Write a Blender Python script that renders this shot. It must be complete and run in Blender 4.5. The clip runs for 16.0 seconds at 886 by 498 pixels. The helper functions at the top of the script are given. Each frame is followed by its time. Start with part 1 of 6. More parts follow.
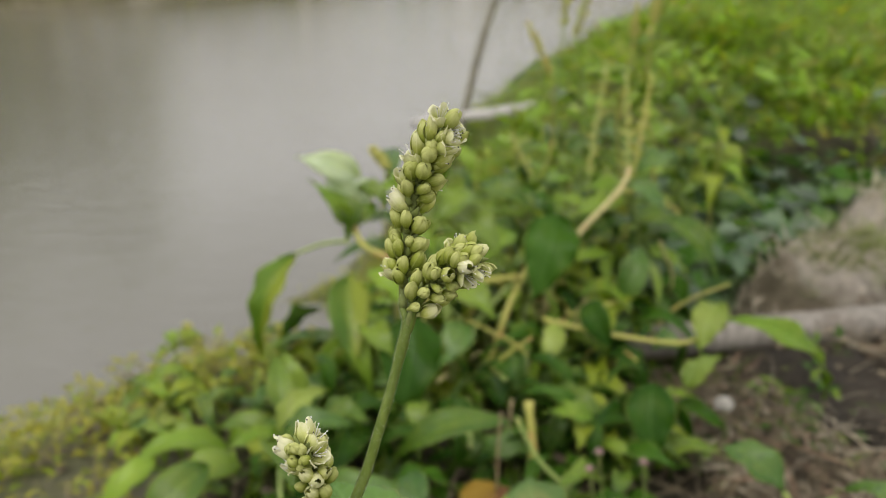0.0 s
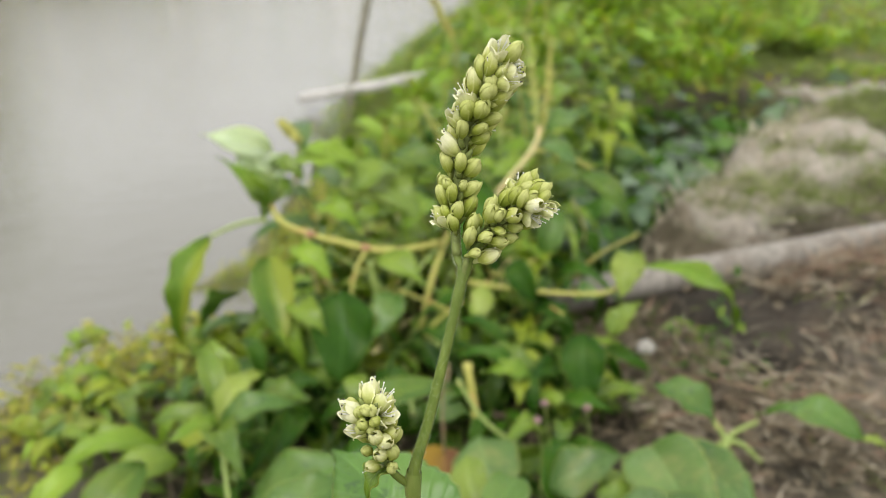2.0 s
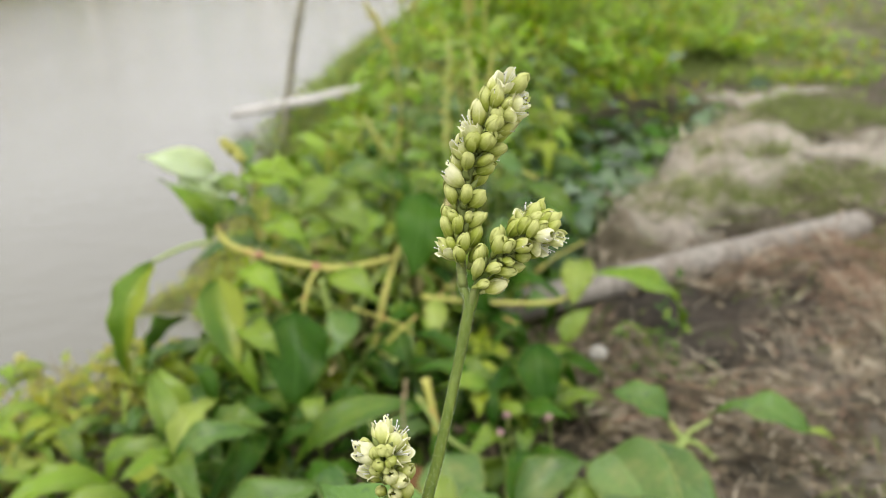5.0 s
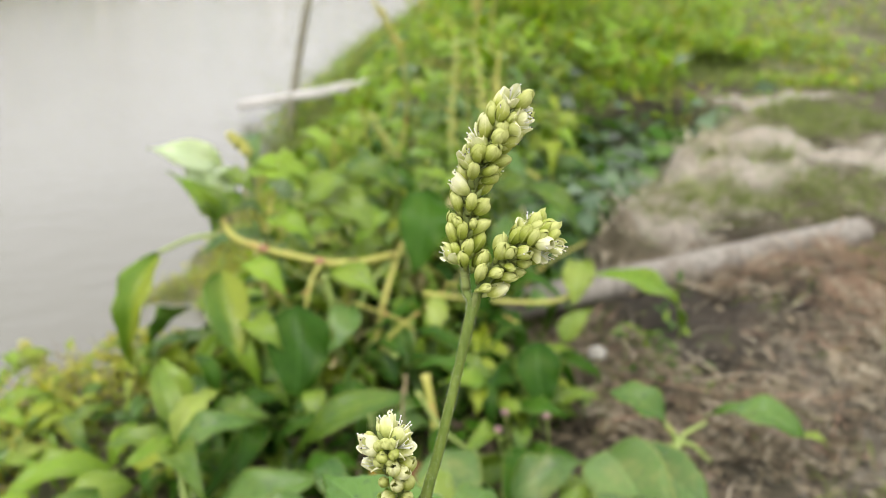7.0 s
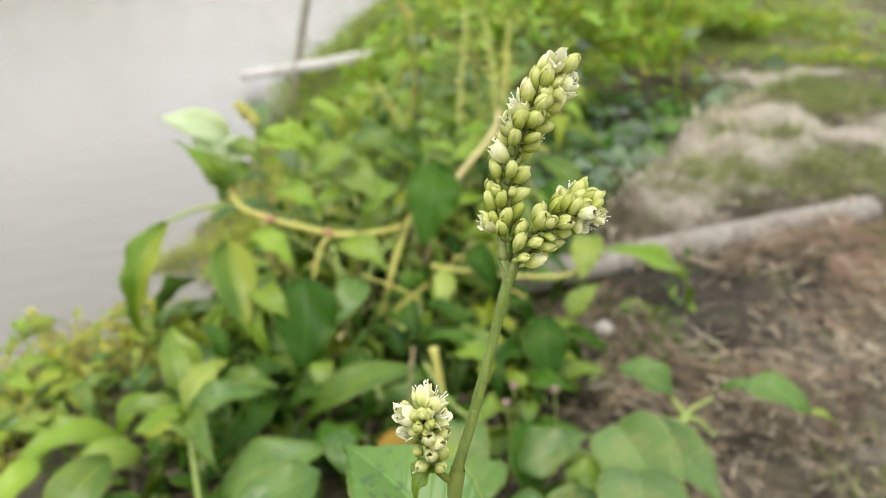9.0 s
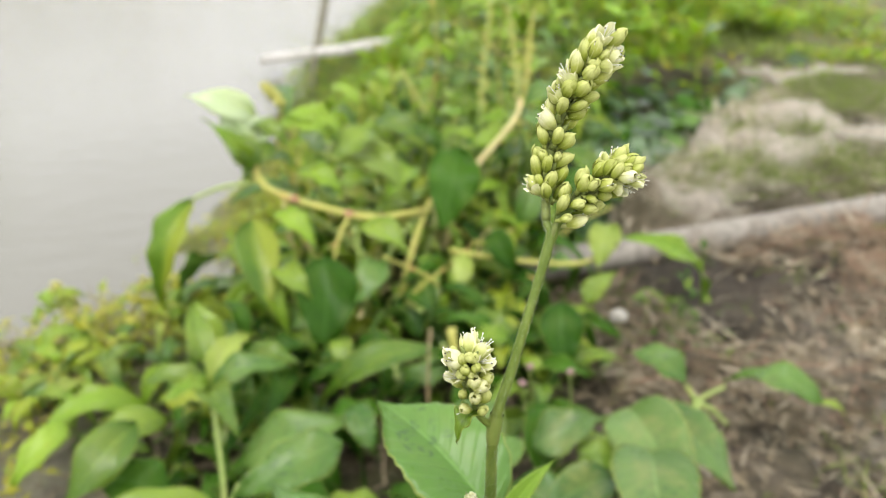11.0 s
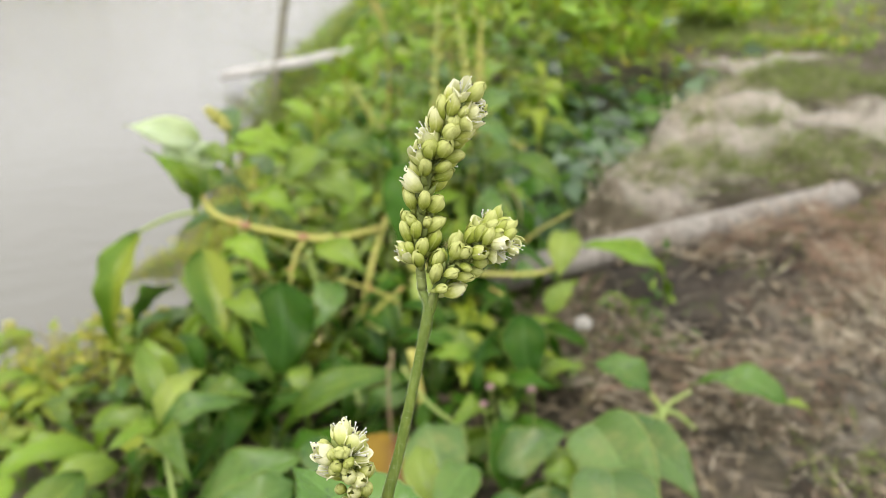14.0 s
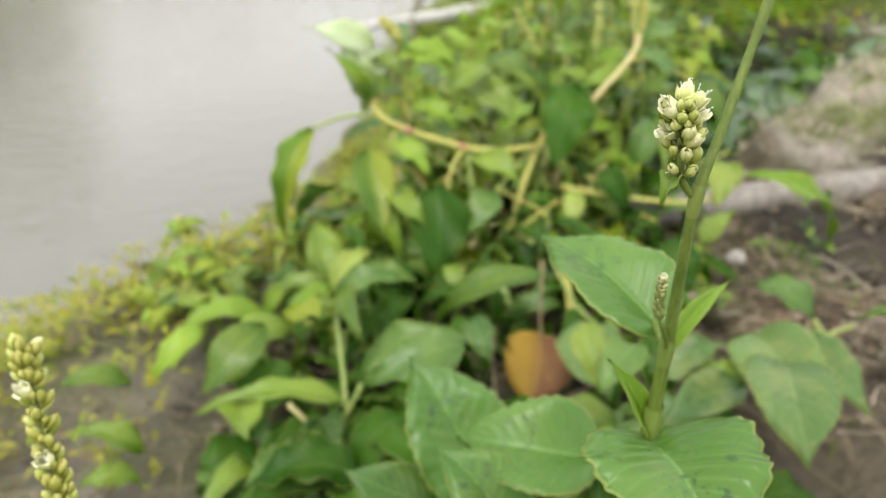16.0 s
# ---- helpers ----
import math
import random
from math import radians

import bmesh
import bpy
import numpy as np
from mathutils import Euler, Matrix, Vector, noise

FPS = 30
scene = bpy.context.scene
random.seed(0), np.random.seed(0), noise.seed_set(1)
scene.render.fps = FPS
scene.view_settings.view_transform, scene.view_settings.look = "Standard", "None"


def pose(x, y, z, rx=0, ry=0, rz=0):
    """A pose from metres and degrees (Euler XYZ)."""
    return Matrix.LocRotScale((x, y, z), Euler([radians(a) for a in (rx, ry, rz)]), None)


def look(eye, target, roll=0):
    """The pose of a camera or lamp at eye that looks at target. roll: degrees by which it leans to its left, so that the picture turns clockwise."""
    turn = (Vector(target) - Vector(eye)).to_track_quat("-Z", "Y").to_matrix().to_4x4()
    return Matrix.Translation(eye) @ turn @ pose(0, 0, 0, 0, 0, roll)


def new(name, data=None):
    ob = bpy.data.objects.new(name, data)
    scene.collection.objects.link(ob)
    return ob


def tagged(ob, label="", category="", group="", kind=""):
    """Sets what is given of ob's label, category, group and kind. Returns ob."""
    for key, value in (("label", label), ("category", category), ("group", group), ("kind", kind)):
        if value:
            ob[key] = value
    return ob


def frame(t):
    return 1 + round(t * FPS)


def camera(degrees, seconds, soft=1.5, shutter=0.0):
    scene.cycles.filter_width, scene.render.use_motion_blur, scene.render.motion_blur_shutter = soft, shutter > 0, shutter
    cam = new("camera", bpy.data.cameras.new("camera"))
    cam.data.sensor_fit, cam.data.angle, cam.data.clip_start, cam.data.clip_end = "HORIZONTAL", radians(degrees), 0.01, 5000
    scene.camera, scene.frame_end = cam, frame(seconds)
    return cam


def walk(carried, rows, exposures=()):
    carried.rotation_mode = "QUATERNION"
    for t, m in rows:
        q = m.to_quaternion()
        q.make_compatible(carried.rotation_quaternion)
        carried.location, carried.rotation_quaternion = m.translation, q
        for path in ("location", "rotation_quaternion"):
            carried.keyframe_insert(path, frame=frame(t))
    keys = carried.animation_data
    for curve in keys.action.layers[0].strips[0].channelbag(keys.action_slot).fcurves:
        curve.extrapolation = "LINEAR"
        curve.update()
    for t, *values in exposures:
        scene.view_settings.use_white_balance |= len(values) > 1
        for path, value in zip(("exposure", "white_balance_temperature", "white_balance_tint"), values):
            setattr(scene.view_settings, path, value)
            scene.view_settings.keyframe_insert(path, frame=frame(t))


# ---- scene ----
cam = camera(64.53, 16.0, 0.55)
PATH = [
    (0, (1e-05, 0.0, 0.75001), (1e-05, 0.92521, 0.37056), 0.00),
    (0.5, (-0.00211, -0.00212, 0.74666), (-0.01555, 0.94214, 0.41774), -0.19),
    (1, (-0.00306, -0.0055, 0.74294), (0.00462, 0.93443, 0.40166), -0.38),
    (1.5, (-0.01319, -0.00042, 0.74209), (0.08795, 0.91333, 0.34861), -0.11),
    (2, (-0.02453, 0.00362, 0.74474), (0.12301, 0.90144, 0.32982), -0.69),
    (2.5, (-0.0293, 0.00822, 0.74706), (0.1726, 0.89859, 0.33905), -1.59),
    (3, (-0.02743, 0.00756, 0.7497), (0.21125, 0.89933, 0.36528), -1.12),
    (3.5, (-0.02817, 0.00809, 0.74704), (0.22021, 0.89265, 0.35225), -0.74),
    (4, (-0.03237, 0.01037, 0.74524), (0.21103, 0.89337, 0.34392), -0.85),
    (6.5, (-0.03475, 0.00378, 0.75129), (0.18802, 0.89184, 0.34915), -0.32),
    (7, (-0.03539, 0.00396, 0.75079), (0.19383, 0.88802, 0.34347), 0.48),
    (7.5, (-0.03419, 0.00491, 0.75162), (0.17412, 0.89676, 0.35012), -0.23),
    (8, (-0.03495, 0.00697, 0.75076), (0.20708, 0.89119, 0.35129), 0.73),
    (8.5, (-0.03738, 0.00776, 0.74978), (0.19309, 0.88198, 0.32243), 0.71),
    (11, (-0.04872, -0.00204, 0.74814), (0.15717, 0.86502, 0.29447), 2.28),
    (11.5, (-0.04589, 0.00218, 0.74981), (0.164, 0.86973, 0.29891), 1.41),
    (12, (-0.04188, 0.00364, 0.75608), (0.15385, 0.87488, 0.30594), -0.67),
    (12.5, (-0.03648, 0.00698, 0.75485), (0.17984, 0.87544, 0.30877), -0.33),
    (13, (-0.02734, 0.00918, 0.7583), (0.20885, 0.87605, 0.31927), 0.04),
    (13.5, (-0.0309, 0.00652, 0.75573), (0.20317, 0.87633, 0.32141), 1.57),
    (14, (-0.02834, 0.00846, 0.75327), (0.20795, 0.87029, 0.30447), -0.24),
    (14.5, (-0.02216, -0.00016, 0.75574), (0.15362, 0.90605, 0.37117), -6.32),
    (15, (-0.02701, -0.00265, 0.74881), (0.15235, 0.89093, 0.33731), -4.65),
    (15.5, (-0.04936, -0.00884, 0.73272), (0.09169, 0.87685, 0.29039), -1.19),
    (16, (-0.07248, -0.01956, 0.71558), (0.01111, 0.85092, 0.23053), 0.43),
]
EXPOSURES = [(0.0, -0.15, 6750, 12), (0.5, -0.32, 6750, 12), (1.0, -0.49, 6800, 13), (1.15, -0.47, 6800, 13), (1.5, 0.04, 6730, 13), (1.7, 0.25, 6630, 11),
             (2.1, 0.30, 6630, 10), (2.5, 0.41, 6630, 10), (3.0, 0.37, 6630, 11), (3.5, 0.36, 6630, 11), (6.5, 0.44, 6630, 11), (7.0, 0.53, 6630, 11), (8.5, 0.53, 6630, 11), (11.0, 0.66, 6630, 10),
             (12.5, 0.63, 6630, 10), (13.5, 0.48, 6630, 10), (14.5, 0.52, 6630, 13), (15.0, 0.38, 6630, 12), (15.5, 0.61, 6630, 11), (16.0, 0.57, 6630, 11)]
walk(cam, [(t, look(eye, target, roll)) for t, eye, target, roll in PATH], EXPOSURES)
# a small phone lens, focused on the flower spike ten centimetres away
cam.data.dof.use_dof = True
cam.data.dof.focus_distance = 0.106
cam.data.dof.aperture_fstop = 19.0

# ---- overcast daylight ----
world = bpy.data.worlds.new("overcast_sky")
scene.world = world
world.use_nodes = True
wn, wl = world.node_tree.nodes, world.node_tree.links
wn.clear()
sky = wn.new("ShaderNodeTexSky")
sky.sky_type, sky.sun_disc = "NISHITA", False
sky.sun_elevation, sky.sun_rotation = radians(64), radians(215)
sky.dust_density, sky.air_density = 6.0, 1.0
grey = wn.new("ShaderNodeHueSaturation")
grey.inputs["Saturation"].default_value = 0.12
bg = wn.new("ShaderNodeBackground")
bg.inputs["Strength"].default_value = 0.137
wo = wn.new("ShaderNodeOutputWorld")
wl.new(sky.outputs[0], grey.inputs["Color"])
veil = wn.new("ShaderNodeMix")  # an even layer of thin cloud in front of the clear sky
veil.data_type = "RGBA"
veil.inputs[0].default_value = 0.8
veil.inputs[7].default_value = (9.6, 9.7, 9.8, 1)
wl.new(grey.outputs[0], veil.inputs[6])
wl.new(veil.outputs[2], bg.inputs["Color"])
wl.new(bg.outputs[0], wo.inputs["Surface"])
sun_data = bpy.data.lights.new("sun", "SUN")
sun_data.energy, sun_data.angle, sun_data.color = 1.3, radians(30), (1.0, 0.97, 0.91)
sun = new("sun", sun_data)
sun.matrix_basis = look((-2.5, -3.6, 9), (0, 0, 0))


# ---- materials ----
class Mat:
    """A small builder for node materials."""

    def __init__(self, name):
        self.m = bpy.data.materials.new(name)
        self.m.use_nodes = True
        self.t = self.m.node_tree
        self.b = self.t.nodes["Principled BSDF"]
        self.out = self.t.nodes["Material Output"]

    def n(self, kind, **values):
        node = self.t.nodes.new(kind)
        for key, value in values.items():
            node.inputs[key.replace("_", " ")].default_value = value
        return node

    def link(self, a, b):
        self.t.links.new(a, b)

    def coords(self, which="Object"):
        return self.n("ShaderNodeTexCoord").outputs[which]

    def noise(self, scale, detail=4.0, rough=0.6, vec=None):
        node = self.n("ShaderNodeTexNoise", Scale=scale, Detail=detail, Roughness=rough)
        self.link(vec or self.coords(), node.inputs["Vector"])
        return node.outputs["Fac"]

    def ramp(self, fac, *stops):
        node = self.n("ShaderNodeValToRGB")
        el = node.color_ramp.elements
        while len(el) < len(stops):
            el.new(0.5)
        for e, (pos, col) in zip(el, stops):
            e.position, e.color = pos, (*col, 1)
        self.link(fac, node.inputs["Fac"])
        return node.outputs["Color"]

    def mix(self, fac, a, b, mode="MIX"):
        node = self.t.nodes.new("ShaderNodeMix")
        node.data_type, node.blend_type = "RGBA", mode
        for sock, v in ((node.inputs[0], fac), (node.inputs[6], a), (node.inputs[7], b)):
            if isinstance(v, (int, float)):
                sock.default_value = v
            elif isinstance(v, tuple):
                sock.default_value = (*v, 1)
            else:
                self.link(v, sock)
        return node.outputs[2]

    def math(self, op, a, b=0.0):
        node = self.t.nodes.new("ShaderNodeMath")
        node.operation = op
        for sock, v in zip(node.inputs, (a, b)):
            if isinstance(v, (int, float)):
                sock.default_value = v
            else:
                self.link(v, sock)
        return node.outputs[0]

    def bump(self, height, strength=0.4, dist=0.01):
        node = self.n("ShaderNodeBump", Strength=strength, Distance=dist)
        self.link(height, node.inputs["Height"])
        self.link(node.outputs[0], self.b.inputs["Normal"])
        return node

    def color(self, sock):
        self.link(sock, self.b.inputs["Base Color"])

    def see_through(self, colour, amount):
        """Lets part of the light pass, as a leaf or petal does."""
        tr = self.n("ShaderNodeBsdfTranslucent")
        if isinstance(colour, tuple):
            tr.inputs["Color"].default_value = (*colour, 1)
        else:
            self.link(colour, tr.inputs["Color"])
        mx = self.n("ShaderNodeMixShader", Fac=amount)
        self.link(self.b.outputs[0], mx.inputs[1])
        self.link(tr.outputs[0], mx.inputs[2])
        self.link(mx.outputs[0], self.out.inputs["Surface"])


def leaf_material(name, low, high, spot, rough=0.30, smudge=0.0, turned=None, thin=0.40, downy=0.0, worn=0.25, gloss=0.42, flip=False):
    a = Mat(name)
    uv = a.coords("UV")
    sep = a.n("ShaderNodeSeparateXYZ")
    a.link(uv, sep.inputs[0])
    u, v = sep.outputs[1], a.math("ABSOLUTE", a.math("SUBTRACT", sep.outputs[0], 0.5))
    # side veins run forward from the midrib
    vein = a.math("SINE", a.math("MULTIPLY", a.math("SUBTRACT", u, a.math("MULTIPLY", v, 0.6)), 62.0))
    vein = a.math("POWER", a.math("MULTIPLY", a.math("ADD", vein, 1.0), 0.5), 9.0)
    rib = a.math("LESS_THAN", v, 0.011)
    rim = a.math("GREATER_THAN", v, 0.478)
    rnd = a.math("FRACT", a.math("ADD", a.n("ShaderNodeObjectInfo").outputs["Random"], a.n("ShaderNodeNewGeometry").outputs["Random Per Island"]))
    big = a.noise(38.0, 3.0, 0.55)
    col = a.ramp(a.math("ADD", a.math("MULTIPLY", big, 0.6), a.math("MULTIPLY", rnd, 0.5)), (0.25, low), (0.85, high))
    blot = a.ramp(a.noise(90.0, 3.0, 0.6), (0.66, (0, 0, 0)), (0.76, (1, 1, 1)))
    col = a.mix(a.math("MULTIPLY", blot, 0.5), col, spot)
    stain = a.ramp(a.noise(52.0, 5.0, 0.65), (0.50, (0, 0, 0)), (0.74, (1, 1, 1)))
    col = a.mix(a.math("MULTIPLY", stain, worn), col, tuple(0.7 * c + 0.3 * d for c, d in zip(spot, (0.34, 0.33, 0.08))))
    pale = tuple(min(1.0, c * 1.5 + 0.06) for c in high)
    col = a.mix(a.math("MULTIPLY", vein, 0.13), col, pale)
    col = a.mix(a.math("MULTIPLY", rim, 0.5), col, (0.42, 0.45, 0.12))
    col = a.mix(a.math("MULTIPLY", rib, 0.5), col, pale)
    if smudge:  # the dark mark that these leaves bear at their middle
        near = a.math("MULTIPLY", a.math("LESS_THAN", v, 0.30), a.math("LESS_THAN", a.math("ABSOLUTE", a.math("SUBTRACT", u, 0.55)), 0.16))
        mark = a.math("MULTIPLY", near, a.ramp(a.noise(260.0, 4.0, 0.7), (0.52, (0, 0, 0)), (0.62, (1, 1, 1))))
        col = a.mix(a.math("MULTIPLY", mark, smudge), col, (0.03, 0.07, 0.04))
    # one half painted lighter, as a folded blade catches the light
    half_tone = a.math("MULTIPLY", a.math("GREATER_THAN", sep.outputs[0], 0.5), a.math("ADD", a.math("MULTIPLY", rnd, 0.16), 0.02))
    col = a.mix(half_tone, col, pale)
    if turned:  # one half of the blade has another colour
        side = a.math("ADD", a.math("SUBTRACT", 1.0, sep.outputs[0]) if flip else sep.outputs[0], a.math("MULTIPLY", big, 0.3))
        col = a.mix(a.ramp(side, (0.50, (0, 0, 0)), (0.85, (0.9, 0.9, 0.9))), col, turned)
    a.color(col)
    rr = a.math("ADD", a.math("MULTIPLY", a.noise(60.0, 3.0), 0.25), rough - 0.12)
    a.link(rr, a.b.inputs["Roughness"])
    a.b.inputs["Specular IOR Level"].default_value = gloss
    a.b.inputs["Sheen Weight"].default_value = downy
    a.bump(a.math("ADD", a.math("MULTIPLY", vein, -0.6), a.math("MULTIPLY", a.noise(400.0, 2.0), 0.3)), 0.35, 0.0006)
    a.see_through(a.mix(1.0, col, (1.38, 1.3, 0.25), "MULTIPLY"), thin)
    return a.m


LEAF_GREEN = leaf_material("leaf_green", (0.052, 0.138, 0.008), (0.205, 0.320, 0.020), (0.280, 0.295, 0.028), smudge=0.2, gloss=0.55)
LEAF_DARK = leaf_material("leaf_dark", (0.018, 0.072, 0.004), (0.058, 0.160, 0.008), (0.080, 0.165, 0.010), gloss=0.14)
LEAF_FRESH = leaf_material("leaf_fresh", (0.125, 0.250, 0.014), (0.270, 0.420, 0.035), (0.360, 0.390, 0.040))
LEAF_BLUE = leaf_material("leaf_bluish", (0.055, 0.150, 0.022), (0.140, 0.262, 0.046), (0.220, 0.250, 0.045), 0.27, smudge=0.55, gloss=0.5)
LEAF_NEAR = leaf_material("leaf_broad", (0.046, 0.156, 0.018), (0.122, 0.256, 0.040), (0.180, 0.280, 0.050), 0.28, smudge=0.65, downy=0.04, worn=0.3, gloss=0.5)
LEAF_WORN = leaf_material("leaf_worn", (0.055, 0.140, 0.030), (0.150, 0.255, 0.062), (0.29, 0.32, 0.12), 0.30, smudge=0.3, worn=0.75)
# pale blade whose lightest tone also stands in for sky sheen
LEAF_PALE = leaf_material("leaf_pale", (0.250, 0.380, 0.170), (0.510, 0.610, 0.400), (0.560, 0.590, 0.420), 0.24, gloss=0.8)
LEAF_WAN = leaf_material("leaf_wan", (0.170, 0.270, 0.036), (0.310, 0.395, 0.070), (0.340, 0.370, 0.090))
LEAF_YEL = leaf_material("leaf_yellowing", (0.170, 0.265, 0.012), (0.292, 0.375, 0.024), (0.390, 0.350, 0.030))
LEAF_DROOP = leaf_material("leaf_half_yellow", (0.062, 0.150, 0.010), (0.160, 0.290, 0.020), (0.270, 0.290, 0.030), turned=(0.30, 0.36, 0.035), flip=True)
LEAF_DEAD = leaf_material("leaf_withered", (0.17, 0.075, 0.030), (0.31, 0.165, 0.060), (0.38, 0.25, 0.05), 0.7, turned=(0.40, 0.26, 0.03))
WEED = leaf_material("weed_leaf", (0.095, 0.250, 0.018), (0.320, 0.530, 0.045), (0.420, 0.460, 0.060), thin=0.5)
# dark and light copies for the hollow's cover, painting its shaded gaps and glints
WEED_DEEP = leaf_material("ground_cover_leaf", (0.011, 0.036, 0.012), (0.048, 0.098, 0.030), (0.100, 0.150, 0.045), 0.26, gloss=0.6)
LEAF_HOLLOW = leaf_material("round_cover_leaf", (0.065, 0.135, 0.060), (0.150, 0.240, 0.125), (0.190, 0.250, 0.120), 0.22, gloss=0.8)
FAR_LEAF = leaf_material("olive_shrub_leaf", (0.095, 0.120, 0.040), (0.200, 0.205, 0.080), (0.24, 0.22, 0.09))
WEED_BANK = leaf_material("bank_weed_leaf", (0.220, 0.240, 0.022), (0.390, 0.380, 0.055), (0.42, 0.36, 0.09))


def stem_material(name, c1, c2, c3):
    a = Mat(name)
    sep = a.n("ShaderNodeMapping")
    sep.inputs["Scale"].default_value = (1, 1, 0.12)
    a.link(a.coords(), sep.inputs["Vector"])
    streak = a.noise(900.0, 3.0, 0.6, sep.outputs[0])
    col = a.ramp(streak, (0.3, c1), (0.7, c2))
    col = a.mix(a.ramp(a.noise(70.0, 3.0), (0.58, (0, 0, 0)), (0.70, (1, 1, 1))), col, c3)
    a.color(col)
    a.b.inputs["Roughness"].default_value = 0.5
    a.bump(streak, 0.3, 0.0004)
    a.see_through(col, 0.12)
    return a.m


STEM_NEAR = stem_material("stem_near", (0.082, 0.135, 0.014), (0.165, 0.225, 0.036), (0.145, 0.195, 0.030))
STALK = stem_material("flower_stalk", (0.12, 0.19, 0.030), (0.23, 0.30, 0.065), (0.20, 0.25, 0.055))
STEM_GREEN = stem_material("stem_green", (0.22, 0.33, 0.07), (0.36, 0.44, 0.13), (0.40, 0.42, 0.12))
STEM_YEL = stem_material("stem_yellow", (0.36, 0.38, 0.06), (0.56, 0.52, 0.15), (0.50, 0.26, 0.10))
STEM_RED = stem_material("stem_node_red", (0.36, 0.17, 0.09), (0.46, 0.27, 0.14), (0.50, 0.36, 0.16))
STEM_PALE = stem_material("stem_pale", (0.48, 0.45, 0.16), (0.64, 0.56, 0.28), (0.60, 0.36, 0.20))
STEM_BROWN = stem_material("stem_brown", (0.22, 0.17, 0.08), (0.34, 0.27, 0.14), (0.30, 0.20, 0.10))


def plain(name, colour, rough=0.5, spread=0.25, scale=300.0, thin=0.0):
    a = Mat(name)
    dark = tuple(c * (1 - spread) for c in colour)
    col = a.ramp(a.noise(scale, 3.0), (0.35, dark), (0.65, colour))
    a.color(col)
    a.b.inputs["Roughness"].default_value = rough
    if thin:
        a.see_through(col, thin)
    return a.m


def floret_material(name, foot, belly, lip):
    a = Mat(name)
    rnd = a.n("ShaderNodeObjectInfo").outputs["Random"]
    uv = a.n("ShaderNodeSeparateXYZ")
    a.link(a.coords("UV"), uv.inputs[0])
    across, high = uv.outputs[0], uv.outputs[1]
    grain = a.noise(1500.0, 4.0, 0.65)
    high = a.math("ADD", high, a.math("MULTIPLY", a.math("SUBTRACT", grain, 0.5), 0.45))
    high = a.math("ADD", high, a.math("MULTIPLY", a.math("SUBTRACT", rnd, 0.5), 0.5))
    col = a.ramp(high, (0.02, foot), (0.50, belly), (0.98, lip))
    # the tepal's green keel and fine veins, its pale thin margin
    off = a.math("ABSOLUTE", a.math("SUBTRACT", across, 0.5))
    keel = a.ramp(off, (0.0, (1, 1, 1)), (0.16, (0, 0, 0)))
    col = a.mix(a.math("MULTIPLY", keel, 0.14), col, foot)
    margin = a.ramp(off, (0.36, (0, 0, 0)), (0.50, (1, 1, 1)))
    col = a.mix(a.math("MULTIPLY", margin, 0.40), col, lip)
    line = a.math("POWER", a.math("ABSOLUTE", a.math("SINE", a.math("MULTIPLY", across, 17.0))), 5.0)
    col = a.mix(a.math("MULTIPLY", line, 0.03), col, foot)
    scuff = a.ramp(a.noise(2600.0, 4.0, 0.7), (0.56, (0, 0, 0)), (0.72, (1, 1, 1)))
    col = a.mix(a.math("MULTIPLY", scuff, 0.18), col, foot)
    a.color(col)
    a.b.inputs["Roughness"].default_value = 0.55
    a.b.inputs["Specular IOR Level"].default_value = 0.3
    a.bump(a.math("ADD", a.math("MULTIPLY", line, -0.15), a.math("MULTIPLY", grain, 0.8)), 0.35, 0.0002)
    a.see_through(col, 0.28)
    return a.m


FLORET = floret_material("floret_green", (0.17, 0.23, 0.018), (0.39, 0.45, 0.070), (0.63, 0.66, 0.25))
FLORET_HALF = floret_material("floret_pale_green", (0.25, 0.31, 0.030), (0.53, 0.57, 0.13), (0.82, 0.82, 0.47))
FLORET_OPEN = floret_material("floret_cream", (0.30, 0.36, 0.05), (0.66, 0.69, 0.27), (0.87, 0.86, 0.60))
FLORET_OLD = floret_material("floret_olive", (0.17, 0.18, 0.02), (0.33, 0.34, 0.05), (0.52, 0.51, 0.15))
STAMEN = plain("stamen_white", (0.88, 0.88, 0.82), 0.5, 0.1, 300, 0.3)
ANTHER = plain("anther_dark", (0.10, 0.09, 0.06), 0.6)
RACHIS = plain("rachis", (0.22, 0.27, 0.07), 0.6, 0.4, 900.0, 0.1)
HAIR = plain("plant_hair", (0.72, 0.78, 0.60), 0.5, 0.1, 300, 0.4)
WHITE_PETAL = plain("white_petal", (0.60, 0.58, 0.52), 0.6, 0.15, 200, 0.3)
PINK_PETAL = plain("pink_petal", (0.50, 0.33, 0.31), 0.6, 0.3, 400, 0.3)
SPIKE_YEL = plain("spike_yellow", (0.54, 0.53, 0.12), 0.6, 0.5, 500.0, 0.2)
SPIKE_TIP = plain("spike_cream", (0.66, 0.63, 0.22), 0.6, 0.2, 500.0, 0.2)
STRAW = plain("straw", (0.29, 0.23, 0.14), 0.8, 0.55, 60.0, 0.15)
GRASS = plain("grass_blade", (0.25, 0.33, 0.06), 0.6, 0.5, 20.0, 0.25)
CLOD = plain("clod", (0.21, 0.172, 0.115), 0.95, 0.5, 120.0)

